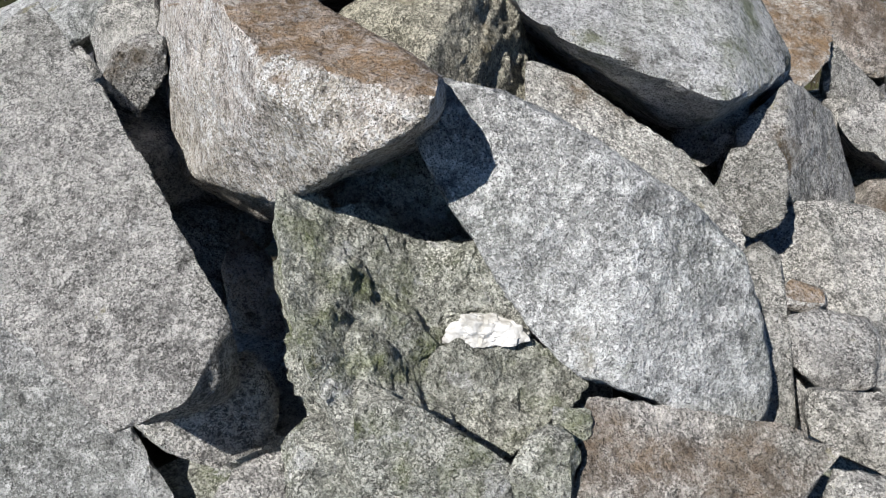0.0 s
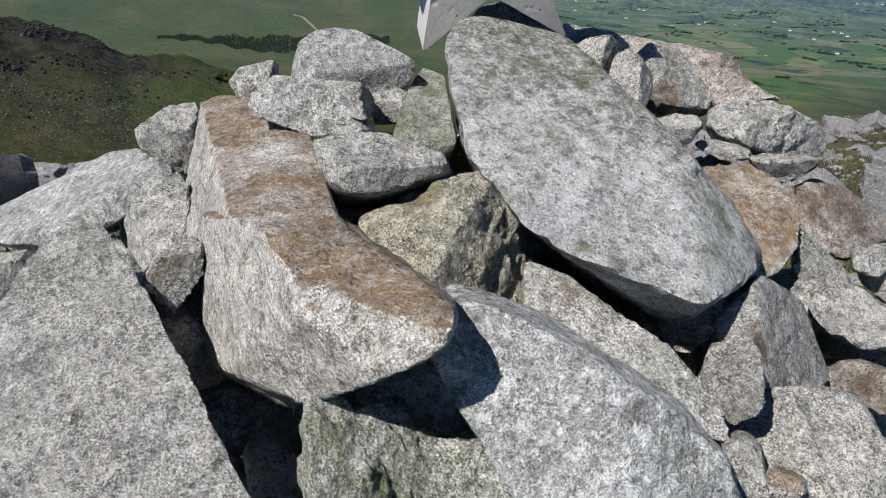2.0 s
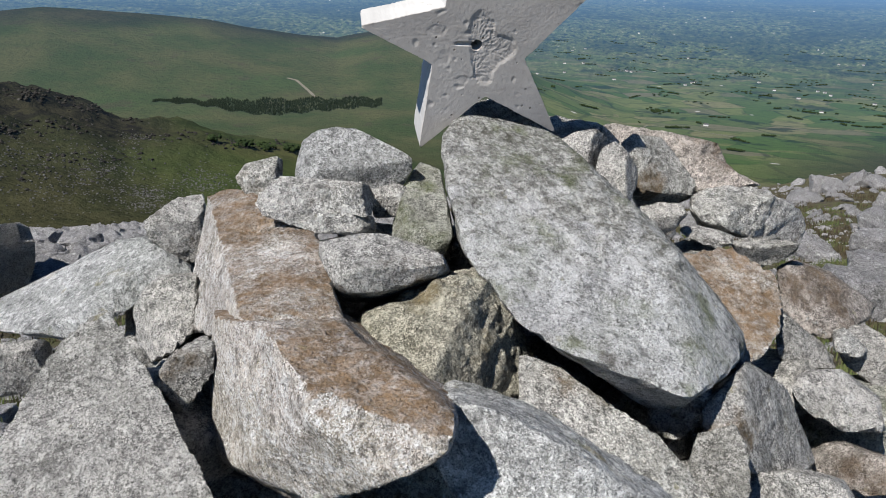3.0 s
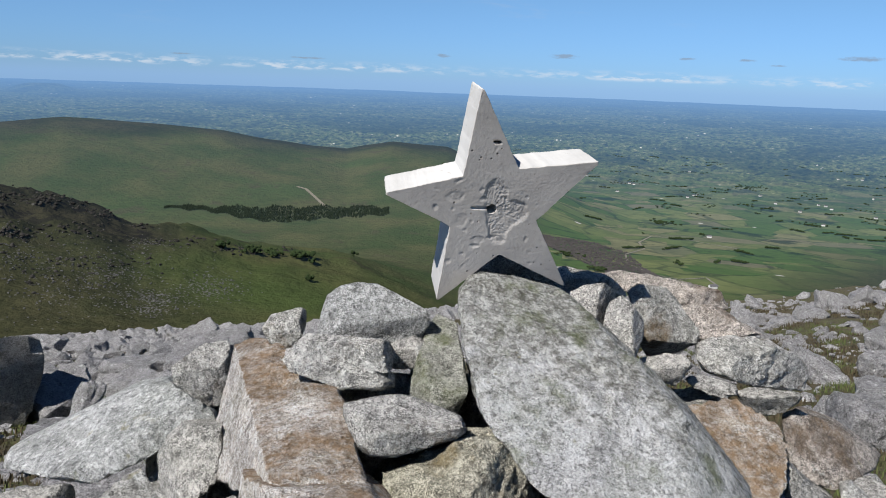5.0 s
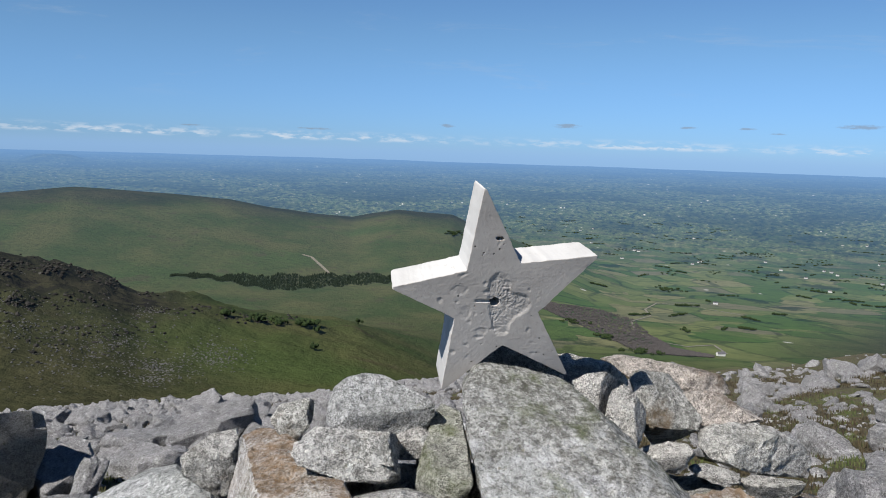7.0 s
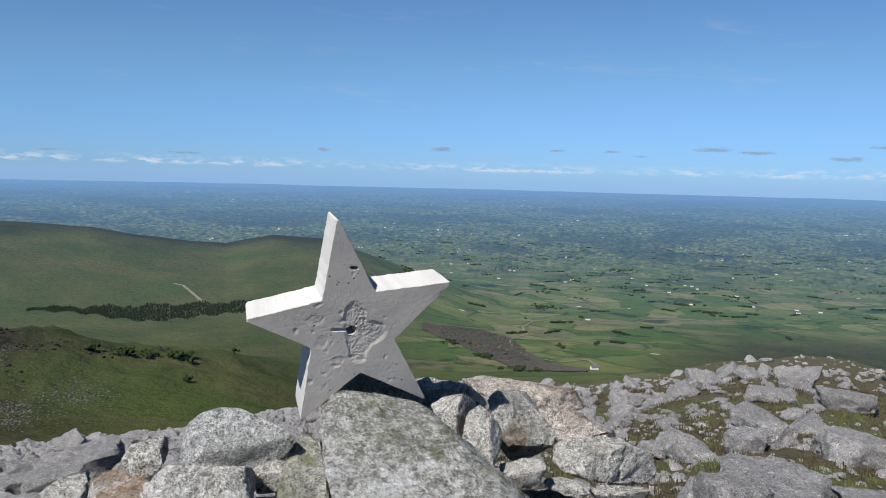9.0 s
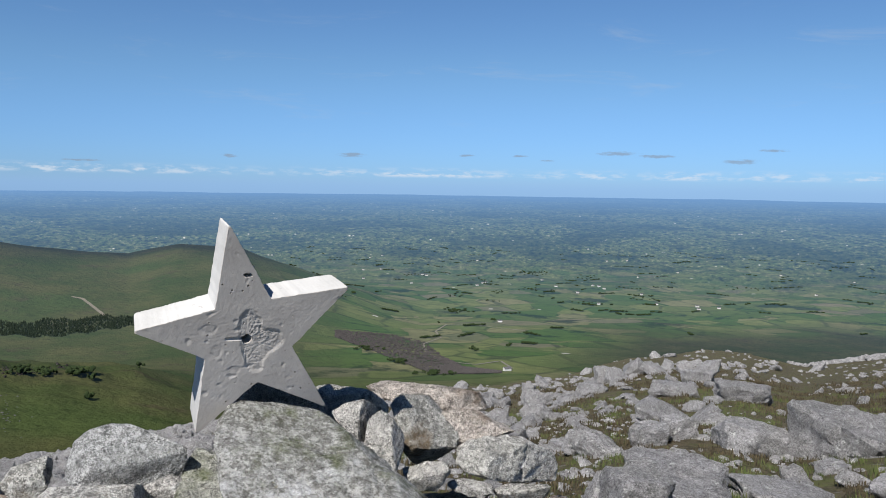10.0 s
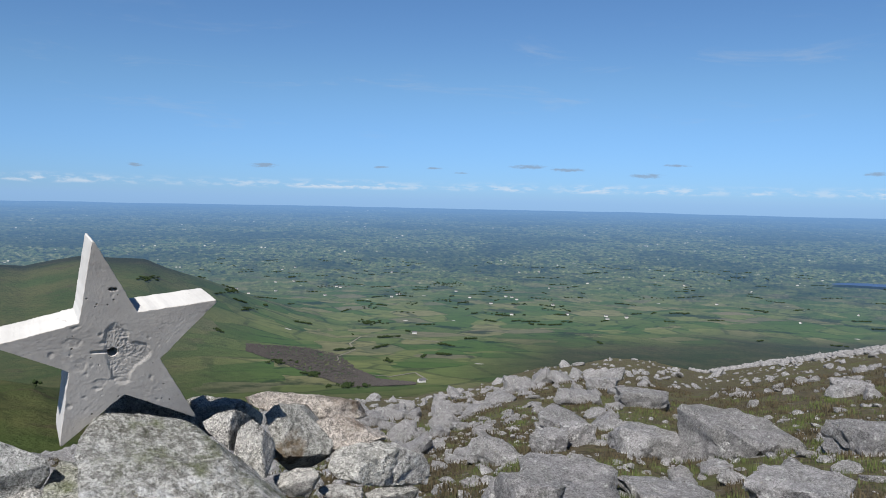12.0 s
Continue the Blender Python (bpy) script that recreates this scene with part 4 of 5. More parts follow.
cut_rock('boulder', 'rough grey granite block with splintered end', PALE, 20, 0.03, 5, [
    ((1.01, 2.437, 0.605), [(-71, -3, 0.15), (-47, 51, 0.115), (-11, 71, 0.085), (71, 67, 0.094), (117, 0, 0.207), (-174, -70, 0.089), (-134, -69, 0.07), (-88, -42, 0.117), (-176, 37, 0.141), (151, 6, 0.096), (166, 66, 0.091), (177, -30, 0.136), (23, -18, 0.153)]),
])
cut_rock('boulder', 'small dark granite stone in a gap', GREY, 22, 0.03, 4, [
    ((0.702, 2.296, 0.623), [(-20, 57, 0.035), (28, 63, 0.038), (88, 27, 0.064), (112, -31, 0.053), (-121, -73, 0.043), (-85, -48, 0.044), (-75, -26, 0.058), (-142, 57, 0.095), (-176, -23, 0.095), (18, -20, 0.082)]),
])
cut_rock('boulder', 'thin pale granite stone', PALE, 20, 0.02, 4, [
    ((0.877, 2.328, 0.549), [(-16, 56, 0.032), (41, 61, 0.017), (103, 2, 0.065), (148, -68, 0.027), (-111, -70, 0.015), (-92, -59, 0.024), (-165, 71, 0.084), (-158, -4, 0.13), (21, -21, 0.11)]),
])
cut_rock('boulder', 'dark stone with a pale rim', GREY, 22, 0.03, 4, [
    ((1.081, 2.343, 0.494), [(-28, 47, 0.054), (23, 62, 0.031), (111, -10, 0.074), (127, -46, 0.038), (138, -58, 0.033), (-103, -68, 0.04), (-75, -40, 0.059), (-120, 73, 0.104), (-166, -30, 0.089), (25, -21, 0.138)]),
])
cut_rock('boulder', 'pinkish granite stone at the edge of the cairn', PINK, 14, 0.025, 5, [
    ((1.291, 2.34, 0.334), [(-42, 50, 0.154), (59, 70, 0.1), (90, 57, 0.094), (125, -7, 0.161), (143, -44, 0.127), (-136, -68, 0.115), (-87, -47, 0.109), (-69, -13, 0.122), (159, 46, 0.141), (-162, 12, 0.253), (140, 38, 0.125), (29, -20, 0.213)]),
])
cut_rock('boulder', 'dark grey granite stone in the cairn', GREY, 14, 0.025, 4, [
    ((1.138, 2.113, 0.274), [(-67, -8, 0.066), (-64, -2, 0.074), (88, 52, 0.047), (103, 35, 0.062), (166, -58, 0.079), (-129, -64, 0.065), (161, 24, 0.147), (-148, 12, 0.248), (28, -23, 0.202)]),
])
cut_rock('boulder', 'grey granite stone with a rough face', GREY, 16, 0.025, 4, [
    ((1.09, 1.81, 0.265), [(-63, -3, 0.097), (-38, 41, 0.094), (-2, 62, 0.077), (81, 56, 0.079), (114, 19, 0.119), (-178, -59, 0.087), (-122, -60, 0.067), (-90, -44, 0.074), (169, 59, 0.13), (-159, 6, 0.272), (31, -26, 0.182)]),
])
cut_rock('boulder', 'small pale stone wedged low in the cairn', PALE, 16, 0.03, 4, [
    ((1.267, 2.08, 0.3), [(-25, 56, 0.047), (92, 52, 0.029), (136, -30, 0.052), (-129, -66, 0.034), (-65, -14, 0.038), (157, 40, 0.083), (-174, 0, 0.13), (31, -22, 0.126)]),
])
cut_rock('boulder', 'reddish granite stone in the cairn', PINK, 14, 0.025, 4, [
    ((1.099, 1.652, 0.15), [(-13, 42, 0.06), (38, 54, 0.045), (98, 26, 0.08), (170, -61, 0.055), (-128, -66, 0.041), (-64, -27, 0.083), (-147, 83, 0.112), (-147, 9, 0.125), (145, 12, 0.149), (-93, 19, 0.142), (33, -29, 0.138)]),
])
cut_rock('boulder', 'grey granite boulder low in the cairn', GREY, 14, 0.025, 4, [
    ((1.397, 2.127, 0.216), [(-23, 42, 0.106), (70, 54, 0.065), (112, 9, 0.099), (-142, -74, 0.072), (-81, -57, 0.049), (-64, -33, 0.067), (-147, 64, 0.169), (-147, 2, 0.157), (157, 13, 0.206), (-93, 14, 0.19), (33, -23, 0.165)]),
])
cut_rock('dark_boulder', 'dark upright granite boulder with an overhanging face', GREY, 16, 0.02, 4, [
    ((-6.011, 10.428, -2.857), [(-15, 62, 0.512), (32, 41, 0.531), (56, -7, 0.291), (58, -13, 0.279), (65, -30, 0.367), (176, -75, 0.611), (-112, 0, 0.594), (-29, 73, 0.629), (151, -18, 0.754), (130, 19, 1.424), (172, 19, 1.513), (-29, -20, 0.55)]),
])


# ---- the star ----
def star():
    rim = [(-0.077, 0.370), (0.063, 0.129), (0.313, 0.155), (0.143, -0.038), (0.283, -0.276), (0.043, -0.150), (-0.137, -0.316), (-0.120, -0.053), (-0.326, 0.052), (-0.100, 0.105)]
    steps, rings, rows, thick = 46, 105, 14, 0.12
    line = []
    for i in range(10):
        a, b = Vector(rim[i]), Vector(rim[(i + 1) % 10])
        for s in range(steps):
            k = s / steps
            p = a.lerp(b, k)
            q = Vector((p.x, 0, p.y))
            wob = 0.0026 * noise.fractal(q * 22, 1.0, 2.0, 4) + 0.0022 * noise.noise(q * 150) - 0.007 * max(0.0, noise.noise(q * 60) - 0.42)
            blunt = 0.010 * max(0.0, 1 - min(k, 1 - k) * 20) * (1 if (i + (k > 0.5)) % 2 == 0 else 0)
            line.append(p * (1 + (wob - blunt) / p.length))
    count = len(line)

    def dent(x, z):
        """How deep the cast face is broken away at a place."""
        q = Vector((x, 0.0, z))
        big = 0.16 * noise.fractal(q * 17 + Vector((3, 1, 2)), 1.0, 2.0, 5)
        near = lambda cx, cz, rx, rz: math.exp(-((x - cx) / rx) ** 2 - ((z - cz) / rz) ** 2)
        broken = near(0.008, 0.060, 0.040, 0.055) + near(0.055, -0.010, 0.060, 0.040) + near(0.028, -0.070, 0.038, 0.050) - 0.42
        flaked = near(-0.118, 0.040, 0.036, 0.022) + near(-0.088, -0.034, 0.022, 0.028) + near(-0.03, -0.10, 0.025, 0.016) - 0.45
        grain = noise.fractal(q * 26, 0.9, 2.1, 5)
        deep = min(1.0, max(0.0, (broken + 1.6 * big) * 5)) * (0.0028 + 0.0008 * grain + 0.0008 * noise.noise(q * 75) + 0.0009 * noise.noise(q * 170))
        deep += min(1.0, max(0.0, (flaked + big) * 4)) * (0.0010 + 0.0005 * noise.noise(q * 85))
        deep += 0.0006 * noise.fractal(q * 9, 1.0, 2.0, 4) + 0.0003 * noise.noise(q * 130)
        nick = noise.noise(q * 38 + Vector((9, 2, 5)))
        deep += 0.006 * max(0.0, nick - 0.46)
        slot = max(0.0, 1 - abs(z - 0.004 + 0.03 * x) / 0.0065) * max(0.0, min(1.0, (x + 0.064) * 120)) * (1 if x < 0 else 0)
        deep += 0.0055 * min(1.0, slot * 2)
        hole = math.hypot(x, z)
        deep += 0.05 * min(1.0, max(0.0, (0.0150 - hole) / 0.003))
        slit = ((x + 0.012) / 0.011) ** 2 + ((z - 0.208) / 0.0042) ** 2
        return deep + 0.02 * min(1.0, max(0.0, (1.3 - slit) * 1.5))

    verts, faces, sides = [(0.0, dent(0, 0), 0.0)], [], []
    for r in range(1, rings + 1):
        s = r / rings
        for p in line:
            x, z = p.x * s, p.y * s
            verts.append((x, dent(x, z) + (0.0015 if r == rings else 0.0), z))
    for j in range(count):
        faces.append((0, 1 + j, 1 + (j + 1) % count))
    ring = lambda r, j: 1 + (r - 1) * count + j % count
    for r in range(1, rings):
        for j in range(count):
            faces.append((ring(r, j), ring(r + 1, j), ring(r + 1, j + 1), ring(r, j + 1)))
    front = len(faces)
    last = rings
    for w in range(1, rows + 1):
        k = w / rows
        for p in line:
            q = Vector((p.x, k * thick, p.y))
            s = 1 - 0.045 * k + 0.004 * noise.fractal(q * 30, 1.0, 2.0, 3) - (0.012 if w == rows else 0)
            verts.append((p.x * s, k * thick, p.y * s))
        last += 1
        for j in range(count):
            faces.append((ring(last - 1, j), ring(last, j), ring(last, j + 1), ring(last - 1, j + 1)))
    back = len(faces)
    verts.append((0.0, thick, 0.0))
    faces += [(len(verts) - 1, ring(last, j + 1), ring(last, j)) for j in range(count)]
    ob = new("star_sculpture")
    for name, lo, hi, mat, label in (("front_face", 0, front, CONCRETE, "grey pitted concrete face"), ("painted_edge", front, back, PAINT, "white painted edge"), ("back_face", back, len(faces), CONCRETE, "")):
        used = sorted({i for f in faces[lo:hi] for i in f})
        at = {v: i for i, v in enumerate(used)}
        piece = link(name, [verts[i] for i in used], [[at[i] for i in f] for f in faces[lo:hi]], mat)
        piece.data.set_sharp_from_angle(angle=radians(38))
        piece.parent = ob
        if label:
            tagged(piece, label)
    u, v, nrm = Vector((0.972, 0.233, 0.0)), Vector((0.068, -0.285, 0.956)), Vector((0.223, -0.930, -0.293))
    m = Matrix((u, -nrm, v)).transposed().to_4x4()
    m.translation = (0.0917, 2.1026, 1.160)
    ob.matrix_world = m
    return tagged(ob, "grey cast-concrete star with white painted edges and a chipped middle", "star sculpture")


star()


# ---- loose stones in the cairn's depth and round its foot ----
def random_cuts(rng, wide=1.0, tall=0.62):
    cuts = []
    for _ in range(rng.randint(9, 14)):
        az, el = rng.uniform(0, 360), math.degrees(math.asin(rng.uniform(-1, 1)))
        k = math.cos(radians(el)) * wide + abs(math.sin(radians(el))) * tall
        cuts.append((az, el, k * rng.uniform(0.62, 0.95)))
    for az, el, d in ((0, 85, tall * 0.8), (0, -85, tall * 0.8), (10, 0, 0.85), (100, 4, 0.85), (190, 0, 0.85), (280, -5, 0.85)):
        cuts.append((az + rng.uniform(-25, 25), el, d * rng.uniform(0.85, 1.1)))
    return cuts


def stone_mesh(rng, sub, sharp, rough, mat, seed):
    d, p, f = cut_shape(random_cuts(rng), sharp, sub, 12, seed)
    p = weather(d, p, rough, False, seed)
    me = bpy.data.meshes.new("stone")
    me.from_pydata(p.tolist(), [], f)
    me.materials.append(mat)
    me.polygons.foreach_set("use_smooth", [True] * len(me.polygons))
    me.set_sharp_from_angle(angle=radians(28))
    return me


RNG = random.Random(11)
CAIRN_MESHES = [stone_mesh(RNG, 4, 200, 0.04, mt, 200 + i) for i, mt in enumerate((GREY, PALE, GREY, BLUE, PINK, GREEN, GREY, BROWN))]


def lay_stone(mesh, place, size, label, group, flat=1.0, turn=None, name="stone"):
    ob = new(name, mesh)
    ob.rotation_euler = turn or (RNG.uniform(-0.5, 0.5), RNG.uniform(-0.5, 0.5), RNG.uniform(0, 6.28))
    ob.scale = (size * RNG.uniform(0.8, 1.25), size * RNG.uniform(0.8, 1.2), size * flat * RNG.uniform(0.8, 1.15))
    ob.location = place
    return tagged(ob, label, "stone", group)


def crest(x, y):
    """Rough top of the pile's hidden core."""
    return 0.10 + 0.62 * math.exp(-(((x - 0.1) / 1.05) ** 2 + ((y - 1.95) / 1.0) ** 2) ** 1.4)


for _ in range(60):
    side = RNG.choice((-1, 1, 1))
    x = side * RNG.uniform(1.25, 2.3) + 0.15
    y = RNG.uniform(0.9, 3.2)
    a, d = math.degrees(math.atan2(x, y)), math.hypot(x, y)
    z = float(height(a, d)) + float(mound(x, y))
    s = RNG.uniform(0.10, 0.26)
    lay_stone(RNG.choice(CAIRN_MESHES), (x, y, z + 0.25 * s + 0.22 * max(0, 1 - (abs(x) - 1.2))), s, "grey granite stone lying at the foot of the cairn", "stones at the cairn's foot")

# ---- boulders on the slope ----
FIELD_MESHES = [stone_mesh(RNG, 4, 200, 0.05, FIELD, 300 + i) for i in range(9)]


def on_slope(az, dist):
    x, y = dist * math.sin(radians(az)), dist * math.cos(radians(az))
    return x, y, height_at(az, dist) + float(mound(x, y))


def big_boulder(az, dist, wide, deep, tall, turn, label, mesh=0, tip=(0, 0), sink=0.1):
    x, y, z = on_slope(az, dist)
    ob = new("slope_boulder", FIELD_MESHES[mesh])
    ob.rotation_euler = (radians(tip[0]), radians(tip[1]), radians(turn - az))
    ob.scale = (wide / 1.7, deep / 1.7, tall / 1.1)
    ob.location = (x, y, z + tall * 0.5 - sink * tall)
    tagged(ob, label, "boulder", "boulders on the slope")


TAKEN = []
for az, dist, wide, deep, tall, turn, label, mesh, tip, sink in (
        (33.9, 7.7, 1.05, 1.2, 0.42, 10, "broad flat grey granite boulder sunk in turf", 0, (8, 4), 0.35),
        (38.0, 12.2, 1.0, 1.0, 0.55, 30, "grey granite boulder with a sloping top", 1, (0, 6), 0.25),
        (44.6, 12.2, 1.45, 1.3, 0.78, -15, "large grey granite boulder with cracks", 2, (5, 10), 0.25),
        (41.5, 8.3, 1.0, 0.9, 0.3, 25, "low grey granite boulder in heather", 3, (0, 8), 0.45),
        (49.9, 7.9, 0.85, 0.8, 0.36, 5, "low rounded granite boulder in heather", 4, (4, 0), 0.35),
        (52.8, 11.5, 1.0, 0.9, 0.52, 60, "grey granite boulder beside green turf", 5, (0, 0), 0.25),
        (45.1, 9.3, 0.36, 0.2, 0.17, 20, "small white granite stone in heather", 6, (0, 20), 0.2),
        (50.3, 25.0, 1.3, 1.0, 0.6, 40, "pale granite boulder on the moor", 6, (0, 5), 0.25),
        (26.7, 12.1, 0.75, 0.6, 0.45, 70, "grey granite boulder standing in grass", 7, (0, 15), 0.2),
        (31.3, 12.1, 0.55, 0.5, 0.42, 20, "angular granite boulder in grass", 8, (10, 0), 0.2),
        (33.1, 12.7, 0.5, 0.5, 0.45, 50, "rounded granite boulder in grass", 4, (0, 0), 0.2),
        (27.7, 11.4, 0.8, 0.4, 0.4, -25, "pale granite boulder leaning into grass", 1, (0, 22), 0.2),
        (28.5, 7.3, 0.26, 0.3, 0.42, 10, "pointed granite stone standing in turf", 7, (0, 20), 0.2),
        (30.9, 6.9, 0.55, 0.6, 0.5, 30, "rounded granite boulder in turf", 5, (0, 5), 0.25),
        (27.7, 35.8, 1.2, 1.0, 0.9, 0, "pale granite boulder far down the slope", 3, (0, 5), 0.2),
        (37.2, 22.3, 1.5, 1.1, 0.68, 15, "flat granite boulder on the moor", 0, (0, 5), 0.25),
        (32.6, 24.0, 1.4, 1.0, 0.5, -10, "long granite boulder on the moor", 1, (0, 5), 0.25),
        (34.0, 29.8, 1.1, 0.8, 0.6, 5, "angular granite boulder on the moor", 8, (0, 0), 0.25),
        (-25.5, 10.1, 0.3, 0.28, 0.75, 15, "narrow granite stone standing on edge", 3, (0, 28), 0.15),
        (-26.7, 12.0, 1.0, 1.1, 0.7, 20, "flat grey granite boulder", 0, (6, -8), 0.15),
        (-16.5, 16.3, 1.8, 1.4, 1.0, 30, "large pyramid-shaped granite boulder", 2, (0, -12), 0.15),
        (-21.3, 16.5, 1.7, 1.2, 0.65, 50, "broad granite boulder on the slope", 5, (0, 8), 0.2),
        (-20.6, 11.1, 0.75, 0.7, 0.65, 50, "blocky granite boulder on the slope", 8, (0, 8), 0.2),
        (-22.1, 13.4, 0.95, 0.8, 0.5, 20, "angular granite boulder on the slope", 1, (8, -8), 0.2),
        (-27.4, 9.2, 0.7, 0.6, 0.3, 10, "low granite boulder on the slope", 4, (0, 4), 0.3),
        (-27.6, 27.2, 1.5, 1.2, 0.95, 10, "tall granite block on the slope", 6, (8, -8), 0.2),
        (-24.7, 26.5, 1.2, 1.1, 0.8, 60, "granite block on the slope", 3, (8, -8), 0.2),
        (-16.8, 34.6, 1.6, 1.2, 0.85, 40, "leaning granite slab far down the slope", 0, (5, -22), 0.15)):
    big_boulder(az, dist, wide, deep, tall, turn, label, mesh, tip, sink)
    TAKEN.append((*on_slope(az, dist)[:2], wide * 0.55))


def free(x, y, r):
    if -1.9 < x < 2.0 and -1.2 < y < 3.3:
        return False
    return all((x - a) ** 2 + (y - b) ** 2 > (r + c) ** 2 * 0.7 for a, b, c in TAKEN)


def stoniness(az):
    return float(np.interp(az, [-180, -60, -35, -5, 8, 20, 35, 41, 50, 80, 180], [0.4, 0.5, 1.0, 1.0, 0.6, 0.4, 0.3, 0.15, 0.13, 0.2, 0.4]))


made = 0
while made < 230:
    az = RNG.uniform(-48, 66) if RNG.random() < 0.9 else RNG.uniform(-180, 180)
    dist = 3.0 + 15.0 * RNG.random() ** 0.75
    if RNG.random() > stoniness(az):
        continue
    s = min(0.5, 0.10 * math.exp(RNG.gauss(0.35, 0.6)))
    if az > 5:
        s = min(s, 0.020 * dist)
    x, y, z = on_slope(az, dist)
    if not free(x, y, s):
        continue
    TAKEN.append((x, y, s))
    lay_stone(RNG.choice(FIELD_MESHES), (x, y, z + s * 0.12), s, "weathered grey granite stone half sunk in turf", "stones on the slope", 0.85,
              (RNG.uniform(-0.3, 0.3), RNG.uniform(-0.3, 0.3), RNG.uniform(0, 6.28)), "slope_stone")
    made += 1


def many(name, kinds, places, mat, label, category, smooth=False):
    """Joins countless small copies of a few shapes: places are rows of matrices and shape numbers."""
    verts, faces, at = [], [], 0
    for m, i in places:
        v, f = kinds[i]
        a = np.array(m)
        verts.append(v @ a[:3, :3].T + a[:3, 3])
        faces.append(f + at)
        at += len(v)
    ob = link(name, np.concatenate(verts).tolist(), np.concatenate(faces).tolist(), mat, smooth)
    return tagged(ob, label, category, kind="stuff")


def small_shapes(count, sub, sharp, rough, seed):
    out = []
    for i in range(count):
        d, p, f = cut_shape(random_cuts(RNG), sharp, sub, 8, seed + i)
        out.append((weather(d, p, rough, False, seed + i), np.array(f)))
    return out


def posed(x, y, z, sx, sy, sz, a=0.0, b=0.0, c=0.0):
    return Matrix.LocRotScale((x, y, z), Euler((a, b, c)), (sx, sy, sz))


CORE = []
for i, (points, tris) in enumerate(small_shapes(6, 3, 36, 0.04, 440)):
    mesh = bpy.data.meshes.new("stone")
    mesh.from_pydata(points.tolist(), [], tris.tolist())
    mesh.materials.append((GREY, GREY, MOTTLED, PALE, GREEN, GREY)[i])
    CORE.append(mesh)
packed = [(x, y, crest(x, y) - RNG.uniform(0.33, 0.47), RNG.uniform(0.10, 0.19)) for x, y in ((RNG.uniform(-1.0, 1.25), RNG.uniform(0.75, 2.9)) for _ in range(170))]
packed += [(-0.55, 2.22, 0.58, 0.17), (-0.54, 1.42, 0.40, 0.2), (-0.78, 1.95, 0.22, 0.22), (-0.82, 2.25, 0.3, 0.22),
           (-0.24, 1.74, 0.50, 0.17), (-0.10, 1.74, 0.46, 0.17), (0.04, 1.85, 0.48, 0.17), (0.09, 2.1, 0.58, 0.16), (-0.16, 2.1, 0.56, 0.17),
           (-0.30, 2.05, 0.52, 0.17), (1.0, 2.0, 0.2, 0.2), (1.25, 1.95, 0.12, 0.2), (0.75, 2.35, 0.42, 0.2), (-0.62, 1.62, 0.30, 0.18)]
for x, y, z, s in packed:
    lay_stone(RNG.choice(CORE), (x, y, z), s, "granite stone packed deep inside the cairn", "stones packed in the cairn", 0.8)

places = []
while len(places) < 5200:
    az = RNG.uniform(-50, 68)
    edge = float(near_edge(az)[0])
    dist = 15 + (edge + 4 - 15) * RNG.random() ** 0.8
    if RNG.random() > stoniness(az) * (0.5 if az > 38 else 1.0):
        continue
    if 14 < az < 40 and dist > 0.45 * edge and RNG.random() < 0.75:
        continue
    s = min(0.42 if az < 10 else 0.7, 0.13 * math.exp(RNG.gauss(0.3, 0.6)))
    x, y, z = on_slope(az, dist)
    places.append((posed(x, y, z + s * 0.2, s * RNG.uniform(0.8, 1.4), s, s * RNG.uniform(0.6, 1.1), RNG.uniform(-0.7, 0.7), RNG.uniform(-0.7, 0.7), RNG.uniform(0, 6.28)), RNG.randrange(8)))
# smaller broken stones strewn over the open moor
for _ in range(2000):
    az = RNG.uniform(6, 66)
    dist = 9 + (0.86 * float(near_edge(az)[0]) - 9) * RNG.random() ** 1.1
    if 14 < az < 40 and dist > 0.5 * float(near_edge(az)[0]) and RNG.random() < 0.6:
        continue
    if float(fbm(np.array(az / 3.0), np.array(dist / 6.0), 3)) < -0.08 + 0.006 * max(0.0, az - 38):
        continue
    s = 0.05 + 0.20 * RNG.random() ** 2.2
    x, y, z = on_slope(az, dist)
    places.append((posed(x, y, z + s * 0.2, s * RNG.uniform(0.8, 1.5), s, s * RNG.uniform(0.6, 1.0), RNG.uniform(-0.6, 0.6), RNG.uniform(-0.6, 0.6), RNG.uniform(0, 6.28)), RNG.randrange(8)))
# a band of broken rock along the far brow
for _ in range(3600):
    az = RNG.uniform(39.5, 66)
    dist = float(near_edge(az)[0]) + 2 - (RNG.random() ** 1.4) * np.interp(az, [39.5, 44, 52], [4, 12, 22])
    s = 0.12 + 0.34 * RNG.random() ** 2
    x, y, z = on_slope(az, dist)
    places.append((posed(x, y, z + s * 0.4, s * 1.2, s, s * 0.9, RNG.uniform(-0.5, 0.5), RNG.uniform(-0.5, 0.5), RNG.uniform(0, 6.28)), RNG.randrange(8)))
many("boulder_field", small_shapes(8, 2, 80, 0.05, 400), places, FIELD, "field of weathered grey granite boulders down the slope", "boulder field")
# gravel and cobbles between the boulders
places = []
while len(places) < 3800:
    az, dist = RNG.uniform(-45, 62), 2.6 + 17 * RNG.random() ** 0.8
    if RNG.random() > 0.12 + stoniness(az):
        continue
    s = 0.025 + 0.11 * RNG.random() ** 2.5
    x, y, z = on_slope(az, dist)
    places.append((posed(x, y, z + s * 0.2, s * 1.3, s, s * 0.7, RNG.uniform(-0.4, 0.4), RNG.uniform(-0.4, 0.4), RNG.uniform(0, 6.28)), RNG.randrange(6)))
many("cobbles", small_shapes(6, 1, 40, 0.05, 420), places, FIELD, "pale granite cobbles and gravel in the turf", "cobbles")


